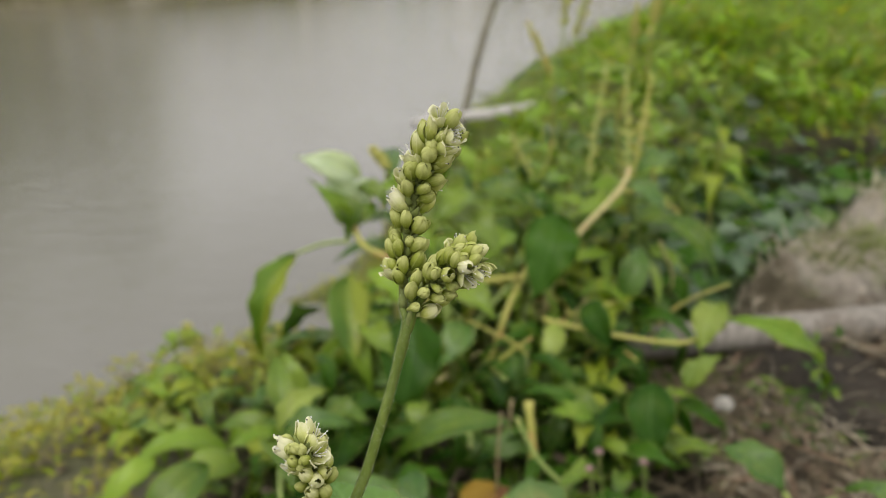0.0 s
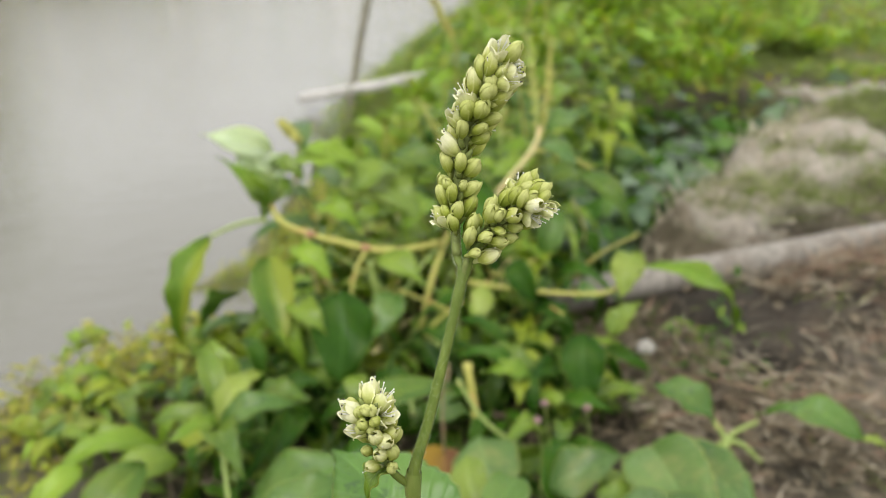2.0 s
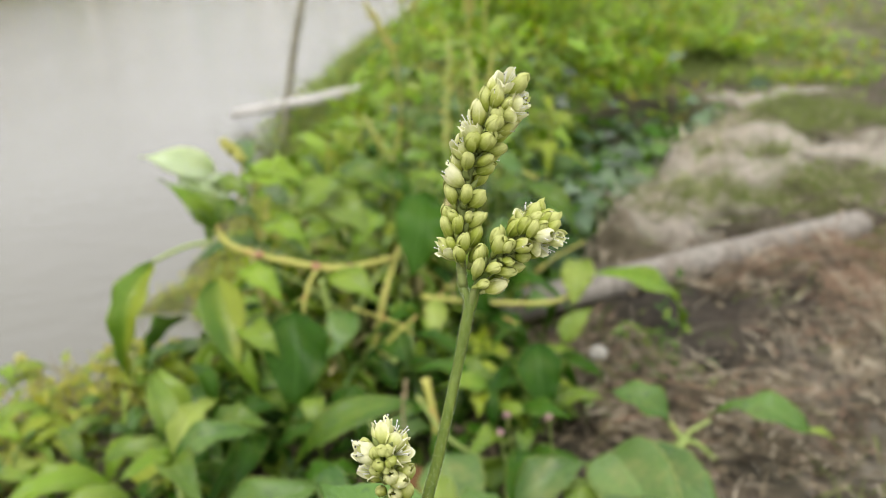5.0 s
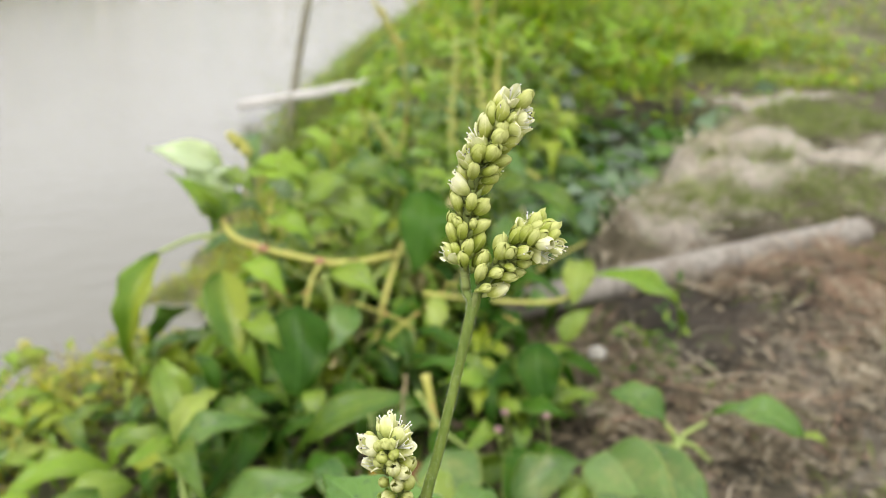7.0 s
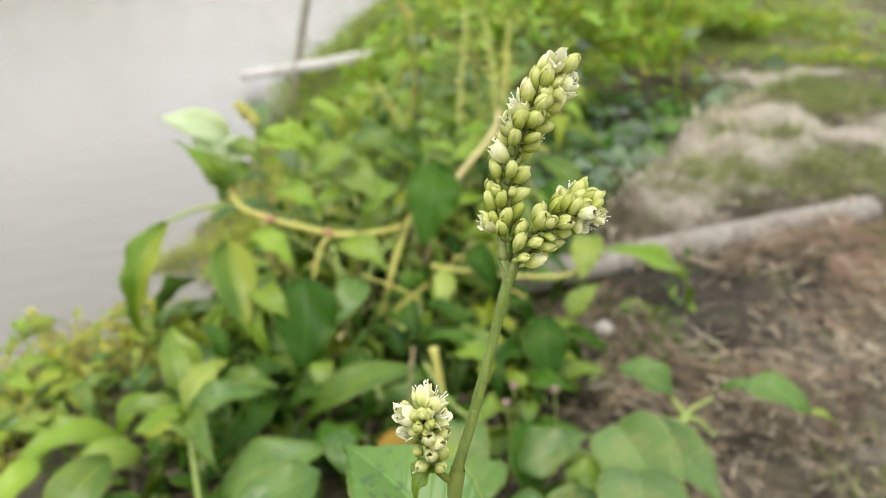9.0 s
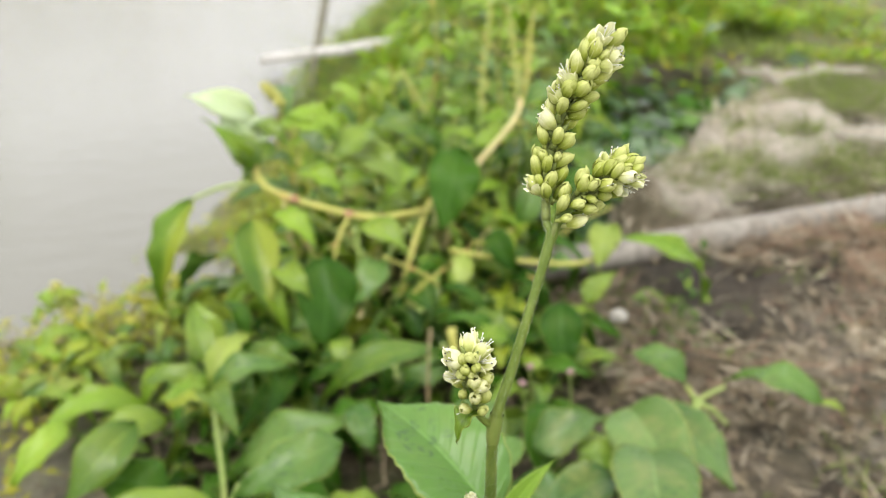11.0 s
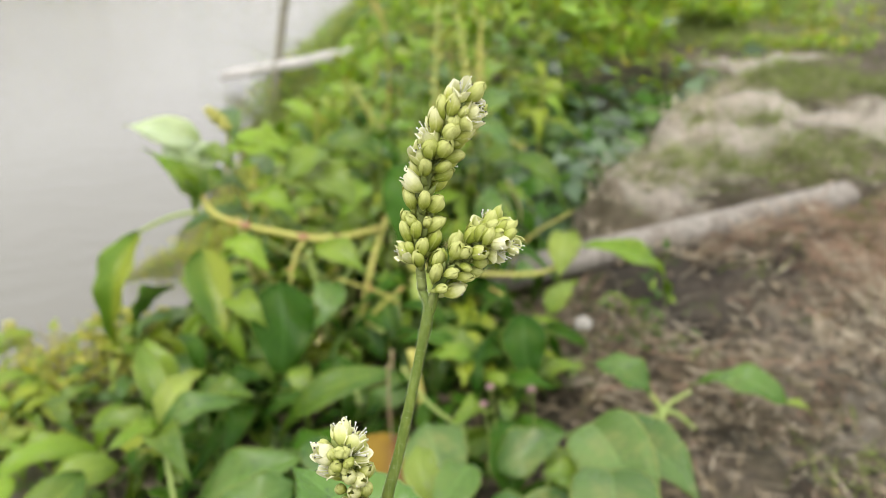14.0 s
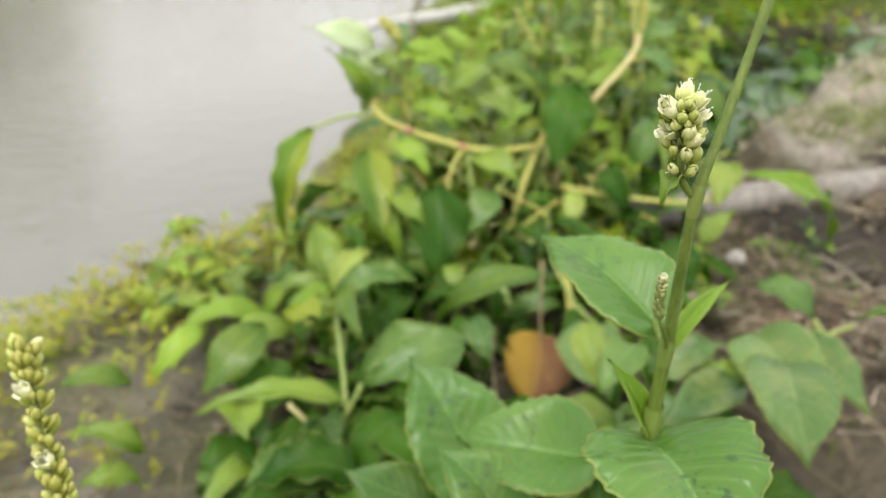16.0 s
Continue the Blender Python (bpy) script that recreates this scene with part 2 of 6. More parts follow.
g = Mat("earth")
base = g.ramp(g.noise(9.0, 8.0, 0.68), (0.36, (0.026, 0.019, 0.013)), (0.51, (0.125, 0.096, 0.070)), (0.68, (0.33, 0.268, 0.20)))
fine = g.noise(140.0, 6.0, 0.7)
base = g.mix(g.math("MULTIPLY", fine, 0.35), base, (0.165, 0.13, 0.085))
attr = g.n("ShaderNodeAttribute")
attr.attribute_name = "crust"
broken = g.math("ADD", attr.outputs["Fac"], g.math("MULTIPLY", g.math("SUBTRACT", g.noise(26.0, 6.0, 0.7), 0.5), 0.9))
dry = g.ramp(broken, (0.34, (0, 0, 0)), (0.62, (1, 1, 1)))
# random tone mottling, deepened to stand in for shade between clumps
lump_shade = g.ramp(g.noise(42.0, 5.0, 0.72), (0.34, (0.55, 0.53, 0.51)), (0.60, (1.12, 1.10, 1.08)))
base = g.mix(1.0, base, lump_shade, "MULTIPLY")
base = g.mix(dry, base, g.ramp(g.noise(75.0, 5.0, 0.7), (0.3, (0.50, 0.435, 0.36)), (0.7, (0.77, 0.69, 0.605))))
moss = g.n("ShaderNodeAttribute")
moss.attribute_name = "moss"
patch = g.math("MULTIPLY", moss.outputs["Fac"], g.ramp(g.noise(13.0, 6.0, 0.7), (0.38, (0, 0, 0)), (0.54, (1, 1, 1))))
base = g.mix(patch, base, g.ramp(fine, (0.3, (0.11, 0.145, 0.028)), (0.7, (0.25, 0.28, 0.070))))
damp_and_shade = g.n("ShaderNodeAttribute")
damp_and_shade.attribute_name = "damp_and_shade"  # moist humus beside the bush, plus shade painted under leaves and by the bamboo
base = g.mix(g.math("MULTIPLY", damp_and_shade.outputs["Fac"], g.ramp(g.noise(14.0, 5.0, 0.7), (0.3, (0.3, 0.3, 0.3)), (0.6, (1, 1, 1)))), base, g.ramp(fine, (0.3, (0.03, 0.024, 0.018)), (0.7, (0.075, 0.06, 0.045))))
g.color(base)
g.b.inputs["Roughness"].default_value = 0.95
g.bump(g.math("ADD", g.noise(60.0, 8.0, 0.75), g.math("MULTIPLY", fine, 0.5)), 1.0, 0.02)
EARTH = g.m

w = Mat("pond_water")
w.color(w.ramp(w.noise(0.5, 3.0), (0.3, (0.134, 0.130, 0.107)), (0.7, (0.163, 0.159, 0.134))))
w.b.inputs["Roughness"].default_value = 0.06
w.b.inputs["IOR"].default_value = 1.6
stretch = w.n("ShaderNodeMapping")
stretch.inputs["Scale"].default_value = (1.0, 2.2, 1.0)
w.link(w.coords(), stretch.inputs["Vector"])
w.bump(w.math("ADD", w.noise(9.0, 4.0, 0.55, stretch.outputs[0]), w.math("MULTIPLY", w.noise(34.0, 3.0, 0.5, stretch.outputs[0]), 0.25)), 0.12, 0.05)
WATER = w.m

k = Mat("weathered_bamboo")
mp = k.n("ShaderNodeMapping")
mp.inputs["Scale"].default_value = (1, 1, 0.05)
k.link(k.coords(), mp.inputs["Vector"])
streaks = k.noise(160.0, 5.0, 0.65, mp.outputs[0])
kc = k.ramp(streaks, (0.3, (0.115, 0.102, 0.083)), (0.62, (0.285, 0.262, 0.228)))
kc = k.mix(k.ramp(k.noise(22.0, 5.0, 0.7), (0.52, (0, 0, 0)), (0.68, (1, 1, 1))), kc, (0.135, 0.108, 0.084))
k.color(kc)
k.b.inputs["Roughness"].default_value = 0.75
k.bump(streaks, 0.5, 0.002)
BAMBOO_GREY = k.m
POLE_MAT = plain("pole_bark", (0.25, 0.235, 0.17), 0.85, 0.5, 40.0)
FOAM = plain("plank_pale", (0.62, 0.60, 0.57), 0.8, 0.3, 25.0)


# ---- building blocks ----
def mesh_from(name, bm, *mats):
    me = bpy.data.meshes.new(name)
    bm.to_mesh(me)
    bm.free()
    for p in me.polygons:
        p.use_smooth = True
    for m in mats:
        me.materials.append(m)
    return me


def part(name, me, parent, label=""):
    ob = new(name, me)
    ob.parent = parent
    if label:
        ob["label"] = label
    return ob


def thing(name, at, label, category, group="", kind=""):
    ob = new(name)
    ob.empty_display_size = 0.02
    ob.location = at
    return tagged(ob, label, category, group, kind)


def under(parent, ob):
    """Parents ob and keeps its place in the world."""
    ob.parent = parent
    ob.matrix_parent_inverse = Matrix.Translation(-Vector(parent.location))
    return ob


def smooth_line(pts, per=6):
    """A rounded line through the points."""
    pts = [Vector(p) for p in pts]
    if len(pts) < 3:
        return [pts[0].lerp(pts[-1], i / per) for i in range(per + 1)]
    ext = [pts[0] * 2 - pts[1], *pts, pts[-1] * 2 - pts[-2]]
    line = []
    for a, b, c, d in zip(ext, ext[1:], ext[2:], ext[3:]):
        for i in range(per):
            s = i / per
            line.append(0.5 * ((2 * b) + (c - a) * s + (2 * a - 5 * b + 4 * c - d) * s * s + (3 * b - a - 3 * c + d) * s ** 3))
    return line + [pts[-1]]


def tube(bm, line, radius, seg=10, mat=0, caps=True):
    """A tube of varying radius along a line; radius(s) for s in 0..1."""
    rings = []
    side = None
    for i, p in enumerate(line):
        ahead = (line[min(i + 1, len(line) - 1)] - line[max(i - 1, 0)]).normalized()
        if side is None:
            side = ahead.orthogonal().normalized()
        side = (side - ahead * side.dot(ahead)).normalized()
        other = ahead.cross(side)
        r = radius(i / (len(line) - 1))
        rings.append([bm.verts.new(p + (side * math.cos(a) + other * math.sin(a)) * r) for a in (2 * math.pi * j / seg for j in range(seg))])
    for r0, r1 in zip(rings, rings[1:]):
        for j in range(seg):
            bm.faces.new((r0[j], r0[(j + 1) % seg], r1[(j + 1) % seg], r1[j])).material_index = mat
    if caps:
        bm.faces.new(rings[0][::-1]).material_index = mat
        bm.faces.new(rings[-1]).material_index = mat


def stem(plant, pts, r0, r1, mat, name="stem", knots=True):
    """A jointed stem: slightly swollen at its nodes."""
    line = smooth_line(pts, 7)
    bm = bmesh.new()
    count = len(pts)

    def radius(s):
        swell = 0.22 * math.exp(-(((s * (count - 1) + 0.5) % 1 - 0.5) * 9) ** 2) if knots and name == "stem" else 0
        return (r0 + (r1 - r0) * s) * (1 + swell)

    tube(bm, line, radius, 9)
    return under(plant, new(name, mesh_from(name, bm, mat)))


OUTLINE_U = (0, 0.04, 0.1, 0.2, 0.3, 0.4, 0.5, 0.6, 0.7, 0.8, 0.88, 0.94, 1)
OUTLINE_W = (0.03, 0.30, 0.60, 0.90, 1.0, 0.99, 0.92, 0.79, 0.61, 0.40, 0.22, 0.10, 0.0)


BROAD_U = (0, 0.015, 0.05, 0.1, 0.17, 0.26, 0.36, 0.48, 0.6, 0.72, 0.82, 0.9, 0.96, 1)
BROAD_W = (0.02, 0.32, 0.60, 0.79, 0.92, 0.99, 1.0, 0.95, 0.84, 0.61, 0.35, 0.15, 0.055, 0.0)


def leaf_grid(length, width, arch, fold, nu, nv, crenate, rng, curl=0.0):
    """Points of a pointed oval leaf: base at the origin, tip along y, face up z."""
    ph, wob = rng.uniform(0, 6.28), rng.uniform(0.6, 1.3)
    twist = rng.uniform(-0.6, 0.6) if nv < 10 else rng.uniform(-0.15, 0.15)
    bend = rng.uniform(-0.06, 0.06)
    grid = []
    for i in range(nu + 1):
        u = i / nu
        half = 0.5 * width * float(np.interp(u, BROAD_U, BROAD_W) if nv > 10 else np.interp(u, OUTLINE_U, OUTLINE_W))
        row = []
        for j in range(nv + 1):
            v = 2 * j / nv - 1
            edge = abs(v) ** 3
            h = half * (1 + crenate * edge * math.sin(u * 70 + ph + 3 * v))
            x = v * h
            z = arch * length * 4 * u * (1 - u) + fold * abs(x) * (1 - 0.5 * u)
            z += edge * width * (0.028 if nv > 10 else 0.10) * wob * math.sin(u * 17 * wob + ph + 2 * v)
            z += 0.0 if nv > 10 else width * 0.05 * math.sin(u * 6.5 * wob + 2.2 * v + 2 * ph) + 0.018 * width * math.cos((u - 0.3 * abs(v)) * 50) * (1 - v * v)
            z += twist * x * (u - 0.3) - curl * length * u ** 3
            if nv > 10:  # the blade bulges between its side veins, the margin waves
                z += width * 0.011 * math.cos((u - 0.3 * abs(v)) * 62) * (1 - abs(v) ** 4) * min(1, 4 * abs(v))
                z -= width * 0.16 * max(0, abs(v) - 0.55) ** 2 * 2.2 * (1 + 0.4 * math.sin(9 * u + ph + v))
            back = 0.16 * width * v * v * (1 - u) ** 2 if nv > 10 else 0.0  # rounded lobes at the foot
            row.append(Vector((x + bend * length * math.sin(3 * u), u * length - back, z)))
        grid.append(row)
    return grid


def leaf_mesh(length, width, arch=0.12, fold=0.25, nu=12, nv=6, crenate=0.0, seed=0, thick=0.0003, mat=None, curl=0.0):
    rng = random.Random(seed)
    grid = leaf_grid(length, width, arch, fold, nu, nv, crenate, rng, curl)
    bm = bmesh.new()
    uv = bm.loops.layers.uv.new("UVMap")
    lay = []
    for sign in (0.5, -0.5):
        lay.append([[bm.verts.new(p + Vector((0, 0, sign * thick))) for p in row] for row in grid])

    def quad(vs, uvs):
        try:
            f = bm.faces.new(vs)
        except ValueError:
            return
        for loop, c in zip(f.loops, uvs):
            loop[uv].uv = c

    def c(i, j):
        return (j / nv, i / nu)

    for i in range(nu):
        for j in range(nv):
            ids = ((i, j), (i, j + 1), (i + 1, j + 1), (i + 1, j))
            quad([lay[0][a][b] for a, b in ids], [c(*q) for q in ids])
            ids = ids[::-1]
            quad([lay[1][a][b] for a, b in ids], [c(*q) for q in ids])
    for i in range(nu):
        for j, flip in ((0, 0), (nv, 1)):
            ids = [(0, i, j), (0, i + 1, j), (1, i + 1, j), (1, i, j)]
            if flip:
                ids = ids[::-1]
            quad([lay[a][b][d] for a, b, d in ids], [c(b, d) for _, b, d in ids])
    return mesh_from("leaf", bm, mat)


LEAF_COUNT = [0]
EYE_SIDE = Vector((-0.03, -0.15, 0.80))


def leaf(plant, base, tip, width, mat, arch=0.12, fold=0.25, face=0.5, near=False, name="leaf", label="", curl=0.0, roll=0.0):
    """A leaf from its base to its tip; face: 0 lies level, 1 turns towards the open side of the bank."""
    LEAF_COUNT[0] += 1
    base, tip = Vector(base), Vector(tip)
    along = (tip - base)
    length = along.length
    along.normalize()
    face = face if near else 0.72 * face
    want = (Vector((0, 0, 1)) * (1 - face) + (EYE_SIDE - base).normalized() * face).normalized()
    across = along.cross(want).normalized()
    up = across.cross(along).normalized()
    turn = radians(roll)
    across, up = across * math.cos(turn) - up * math.sin(turn), up * math.cos(turn) + across * math.sin(turn)
    size = (72, 18, 0.022) if near else (14, 8, 0.0)
    me = leaf_mesh(length, width, arch, fold, size[0], size[1], size[2], LEAF_COUNT[0], 0.0004 if near else 0.0003, mat, curl)
    ob = new(name, me)
    ob.matrix_basis = Matrix.Translation(base) @ Matrix((across, along, up)).transposed().to_4x4()
    ob.parent = plant
    ob.matrix_parent_inverse = Matrix.Translation(-Vector(plant.location))
    if label:
        ob["label"] = label
    return ob


# ---- ground, pond, far bank ----
POND = [(-2.2, -2.6), (-1.35, 0.1), (-0.88, 0.72), (-0.64, 1.0), (-0.48, 1.36), (-0.215, 1.57), (-0.135, 1.93), (0.12, 3.1), (0.9, 5.5), (3.2, 11.0),
        (7.0, 19.5), (9.5, 23.5), (4.0, 26.5), (-0.5, 27.0), (-3.3, 20.0), (-5.3, 16.5), (-7.3, 11.6), (-8.6, 7.0), (-9.2, 0.0), (-8.0, -6.0), (-4.0, -6.5)]


def pond_distance(x, y):
    """Metres from the water's edge: above zero on land."""
    best, inside = 1e9, False
    for (x0, y0), (x1, y1) in zip(POND, POND[1:] + POND[:1]):
        dx, dy = x1 - x0, y1 - y0
        s = max(0.0, min(1.0, ((x - x0) * dx + (y - y0) * dy) / (dx * dx + dy * dy)))
        best = min(best, math.hypot(x - x0 - s * dx, y - y0 - s * dy))
        if (y0 > y) != (y1 > y) and x < x0 + (y - y0) * dx / dy:
            inside = not inside
    return -best if inside else best


def step(a, b, x):
    s = max(0.0, min(1.0, (x - a) / (b - a)))
    return s * s * (3 - 2 * s)


def brink_of(x, y):
    return (y - 0.721) * 0.676 - (x - 0.336) * 0.737 + 0.35 * max(0.0, y - 1.15) + 0.025 * noise.noise(Vector((x * 6, y * 6, 11))) + 0.014 * noise.noise(Vector((x * 17, y * 17, 11)))


def land(x, y):
    """The height of the ground."""
    d = pond_distance(x, y)
    if -0.5 < d < 0.5 and y < 9:  # a ragged waterline
        d += (0.07 * noise.noise(Vector((x * 4, y * 4, 31))) + 0.03 * noise.noise(Vector((x * 13, y * 13, 31))) - 0.02) * step(1.2, 1.7, y)
    z = -0.25 + 0.27 * step(-0.6, 0.03, d) + 0.355 * step(0.0, 0.62, d)
    if y > 8:
        z += 0.9 * step(0.3, 4.0, d) * step(8, 13, y) * step(-2, -5, x) + 0.35 * step(1, 6, d) * step(14, 20, y)
    mound = math.exp(-((x - 0.80) / 0.34) ** 2 - ((y - 1.05) / 0.26) ** 2)
    z += 0.022 * mound
    brink = brink_of(x, y)  # the hollow lies beyond this line, the mound before it
    z -= 0.18 * step(-0.03, 0.07, brink) * step(0.62, 0.85, y) * step(1.52, 1.34, y)
    z += 0.022 * math.exp(-((brink + 0.10) / 0.09) ** 2) * step(0.62, 0.85, y) * step(1.6, 1.3, y)
    near = math.exp(-((x - 0.5) ** 2 + (y - 0.7) ** 2) / 1.2)
    p = Vector((x, y, 0))
    z += near * (0.026 * noise.noise(p * 7) + (0.020 + 0.012 * step(0.68, 0.58, y) * step(0.2, 0.35, x)) * noise.noise(p * 16) + 0.014 * noise.noise(p * 33) + 0.008 * noise.noise(p * 52))
    z += 0.03 * noise.noise(p * 1.3) * step(0, 1, d)
    return z


def band(x, y, x0, y0, x1, y1, wide):
    """Nearness to a strip between two places, with a wavering edge."""
    x += 0.05 * noise.noise(Vector((x * 9, y * 9, 4))) + 0.02 * noise.noise(Vector((x * 27, y * 27, 4)))
    y += 0.05 * noise.noise(Vector((x * 9, y * 9, 14))) + 0.02 * noise.noise(Vector((x * 27, y * 27, 14)))
    dx, dy = x1 - x0, y1 - y0
    s = max(0.0, min(1.0, ((x - x0) * dx + (y - y0) * dy) / (dx * dx + dy * dy)))
    return math.exp(-(math.hypot(x - x0 - s * dx, y - y0 - s * dy) / wide) ** 2)


def moss_of(x, y):
    """How green the ground is."""
    wander = 0.30 * noise.noise(Vector((x * 1.7, y * 1.7, 6))) + 0.10 * noise.noise(Vector((x * 6, y * 6, 6)))
    y2 = y + wander
    worn = step(1.55, 1.95, x - 0.42 * (y - 2.0) + 2 * wander)  # the bare trodden side
    far = step(1.55, 1.72, y2) * (1 - 0.85 * worn)
    far += 0.95 * band(x, y, 0.90, 1.29, 1.30, 1.27, 0.10) + 1.3 * band(x, y, 0.53, 0.83, 0.84, 0.86, 0.055)
    far += 0.9 * band(x, y, 0.68, 1.015, 0.84, 1.05, 0.035) + 0.3 * band(x, y, 0.43, 0.76, 0.47, 0.80, 0.04) + 0.4 * band(x, y, 0.95, 0.92, 1.1, 0.95, 0.05)
    return min(1.0, far) * (1 - 0.8 * step(7, 10, y))


def build_ground():
    n = 360
    cx, cy = 0.45, 0.75
    ks = [math.sinh(6.5 * (2 * i / n - 1)) / math.sinh(6.5) for i in range(n + 1)]
    xs, ys = [cx + 70 * q for q in ks], [cy + 70 * q for q in ks]
    verts, crust, moss, damp_and_shade = [], [], [], []
    for y in ys:
        for x in xs:
            verts.append((x, y, land(x, y)))
            before = step(0.07, -0.02, brink_of(x, y))
            c = 1.25 * band(x, y, 0.62, 0.935, 0.82, 0.97, 0.042) + 1.1 * band(x, y, 0.74, 1.11, 0.92, 1.14, 0.05) + 1.1 * band(x, y, 0.94, 1.07, 1.06, 1.04, 0.055)
            c += 0.55 * band(x, y, 0.44, 0.79, 0.70, 1.05, 0.08) * before + 0.75 * band(x, y, 1.08, 1.51, 1.36, 1.50, 0.05) + 0.4 * band(x, y, 1.9, 2.1, 2.6, 3.0, 0.4)
            c += 0.3 * band(x, y, 0.46, 0.74, 0.62, 0.80, 0.06) + 0.27 * band(x, y, 0.66, 0.97, 1.10, 1.0, 0.20) * before + 0.45 * band(x, y, 1.1, 1.0, 1.5, 1.1, 0.15)
            c += 0.55 * step(-0.10, -0.22, x) * step(2.4, 1.4, y) * step(-0.3, 0.1, y)
            c += 0.40 * step(0.24, 0.42, x + 0.5 * (0.42 - y)) * step(0.60, 0.44, y - 0.14 * (x - 0.27)) * step(1.9, 0.8, math.hypot(x - 0.3, y - 0.2) + 0.8 * noise.noise(Vector((x * 1.4, y * 1.4, 51))))
            p = Vector((x, y, 0))
            if y > 7:
                c += 0.38 * step(0.1, 0.45, noise.noise(Vector((x * 0.9, y * 0.9, 2)))) + 0.15
            # painted shadow along the bamboo, a moist patch, humus and painted shade under the bush
            damp_and_shade.append(0.75 * band(x, y, 0.36, 0.575, 0.62, 0.60, 0.035) + 0.85 * math.exp(-((x - 0.37) / 0.12) ** 2 - ((y - 0.53) / 0.10) ** 2) + 0.85 * math.exp(-((x + 0.02) / 0.30) ** 2 - ((y - 0.45) / 0.2) ** 2))
            # dark shore mud, with the weeds' reflection put into its colour
            damp_and_shade[-1] += 0.8 * band(x, y, -0.24, 1.85, 0.02, 2.7, 0.12)
            # shade between the hollow's leaves, painted on the earth below them
            damp_and_shade[-1] = min(1.0, damp_and_shade[-1] + step(0.03, 0.12, brink_of(x, y)) * step(0.7, 0.5, brink_of(x, y)) * step(1.6, 1.3, y) * step(0.6, 0.75, y))
            crust.append(min(1, max(0, c)))
            far = moss_of(x, y)
            left = step(0.25, -0.15, x + (1.6 * noise.noise(Vector((x * 0.7, y * 0.7, 21))) + 0.4 * noise.noise(Vector((x * 3, y * 3, 21)))) * step(0.1, -0.8, y)) * 0.8 * step(6, 3, y) + 0.2 * step(6, 9, y)
            left *= 1 - 0.5 * math.exp(-((x + 0.25) / 0.10) ** 2 - ((y - 0.39) / 0.10) ** 2)
            moss.append(min(1, max(far, left) + 0.12))
    m = n + 1
    faces = [(j * m + i, j * m + i + 1, (j + 1) * m + i + 1, (j + 1) * m + i) for j in range(n) for i in range(n)]
    me = bpy.data.meshes.new("ground")
    me.from_pydata(verts, [], faces)
    for name, vals in (("crust", crust), ("moss", moss), ("damp_and_shade", damp_and_shade)):
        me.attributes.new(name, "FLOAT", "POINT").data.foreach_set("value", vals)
    for p in me.polygons:
        p.use_smooth = True
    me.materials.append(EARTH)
    return tagged(new("ground", me), "bare grey-brown earth bank with crust and patches of moss", "ground", kind="structure")


ground = build_ground()
bm = bmesh.new()
for q in ((-12, -9), (12, -9), (12, 30), (-12, 30)):
    bm.verts.new((*q, 0))
bm.faces.new(bm.verts)
tagged(new("water", mesh_from("water", bm, WATER)), "murky grey-green pond water with a still surface", "water", kind="structure")


# ---- loose cover, too many to count ----
def scatter(name, label, category, spots, mats, size, up=0.5, shape=0.45, seed=1):
    """Small bent leaves at the spots (place, size factor), in one mesh."""
    rng = random.Random(seed)
    verts, faces, uvs, which = [], [], [], []
    for (x, y, z), f in spots:
        s = size * f * rng.uniform(0.6, 1.35)
        a = rng.uniform(0, 6.283)
        tilt = rng.gauss(up, 0.35)
        d = Vector((math.cos(a) * math.cos(tilt), math.sin(a) * math.cos(tilt), math.sin(tilt)))
        side = d.cross(Vector((rng.gauss(0, 0.4), rng.gauss(0, 0.4), 1))).normalized() * s * shape * 0.5
        nrm = side.cross(d).normalized()
        p = Vector((x, y, z))
        q = len(verts)
        verts += [p, p + d * s * 0.4 + side + nrm * s * 0.10, p + d * s * 0.45 + nrm * s * 0.04, p + d * s * 0.4 - side + nrm * s * 0.10,
                  p + d * s - nrm * s * 0.15]
        faces += [(q, q + 2, q + 1), (q, q + 3, q + 2), (q + 2, q + 4, q + 1), (q + 3, q + 4, q + 2)]
        which += [rng.randrange(len(mats))] * 4
    me = bpy.data.meshes.new(name)
    me.from_pydata([tuple(v) for v in verts], [], faces)
    me.polygons.foreach_set("material_index", which)
    for p in me.polygons:
        p.use_smooth = True
    for m in mats:
        me.materials.append(m)
    lay = me.uv_layers.new(name="UVMap")
    flat = [0.5, 0.0, 0.5, 0.45, 0.95, 0.4, 0.5, 0.0, 0.05, 0.4, 0.5, 0.45, 0.5, 0.45, 0.5, 1.0, 0.95, 0.4, 0.05, 0.4, 0.5, 1.0, 0.5, 0.45]
    lay.data.foreach_set("uv", flat * (len(faces) // 4))
    return tagged(new(name, me), label, category, kind="stuff")


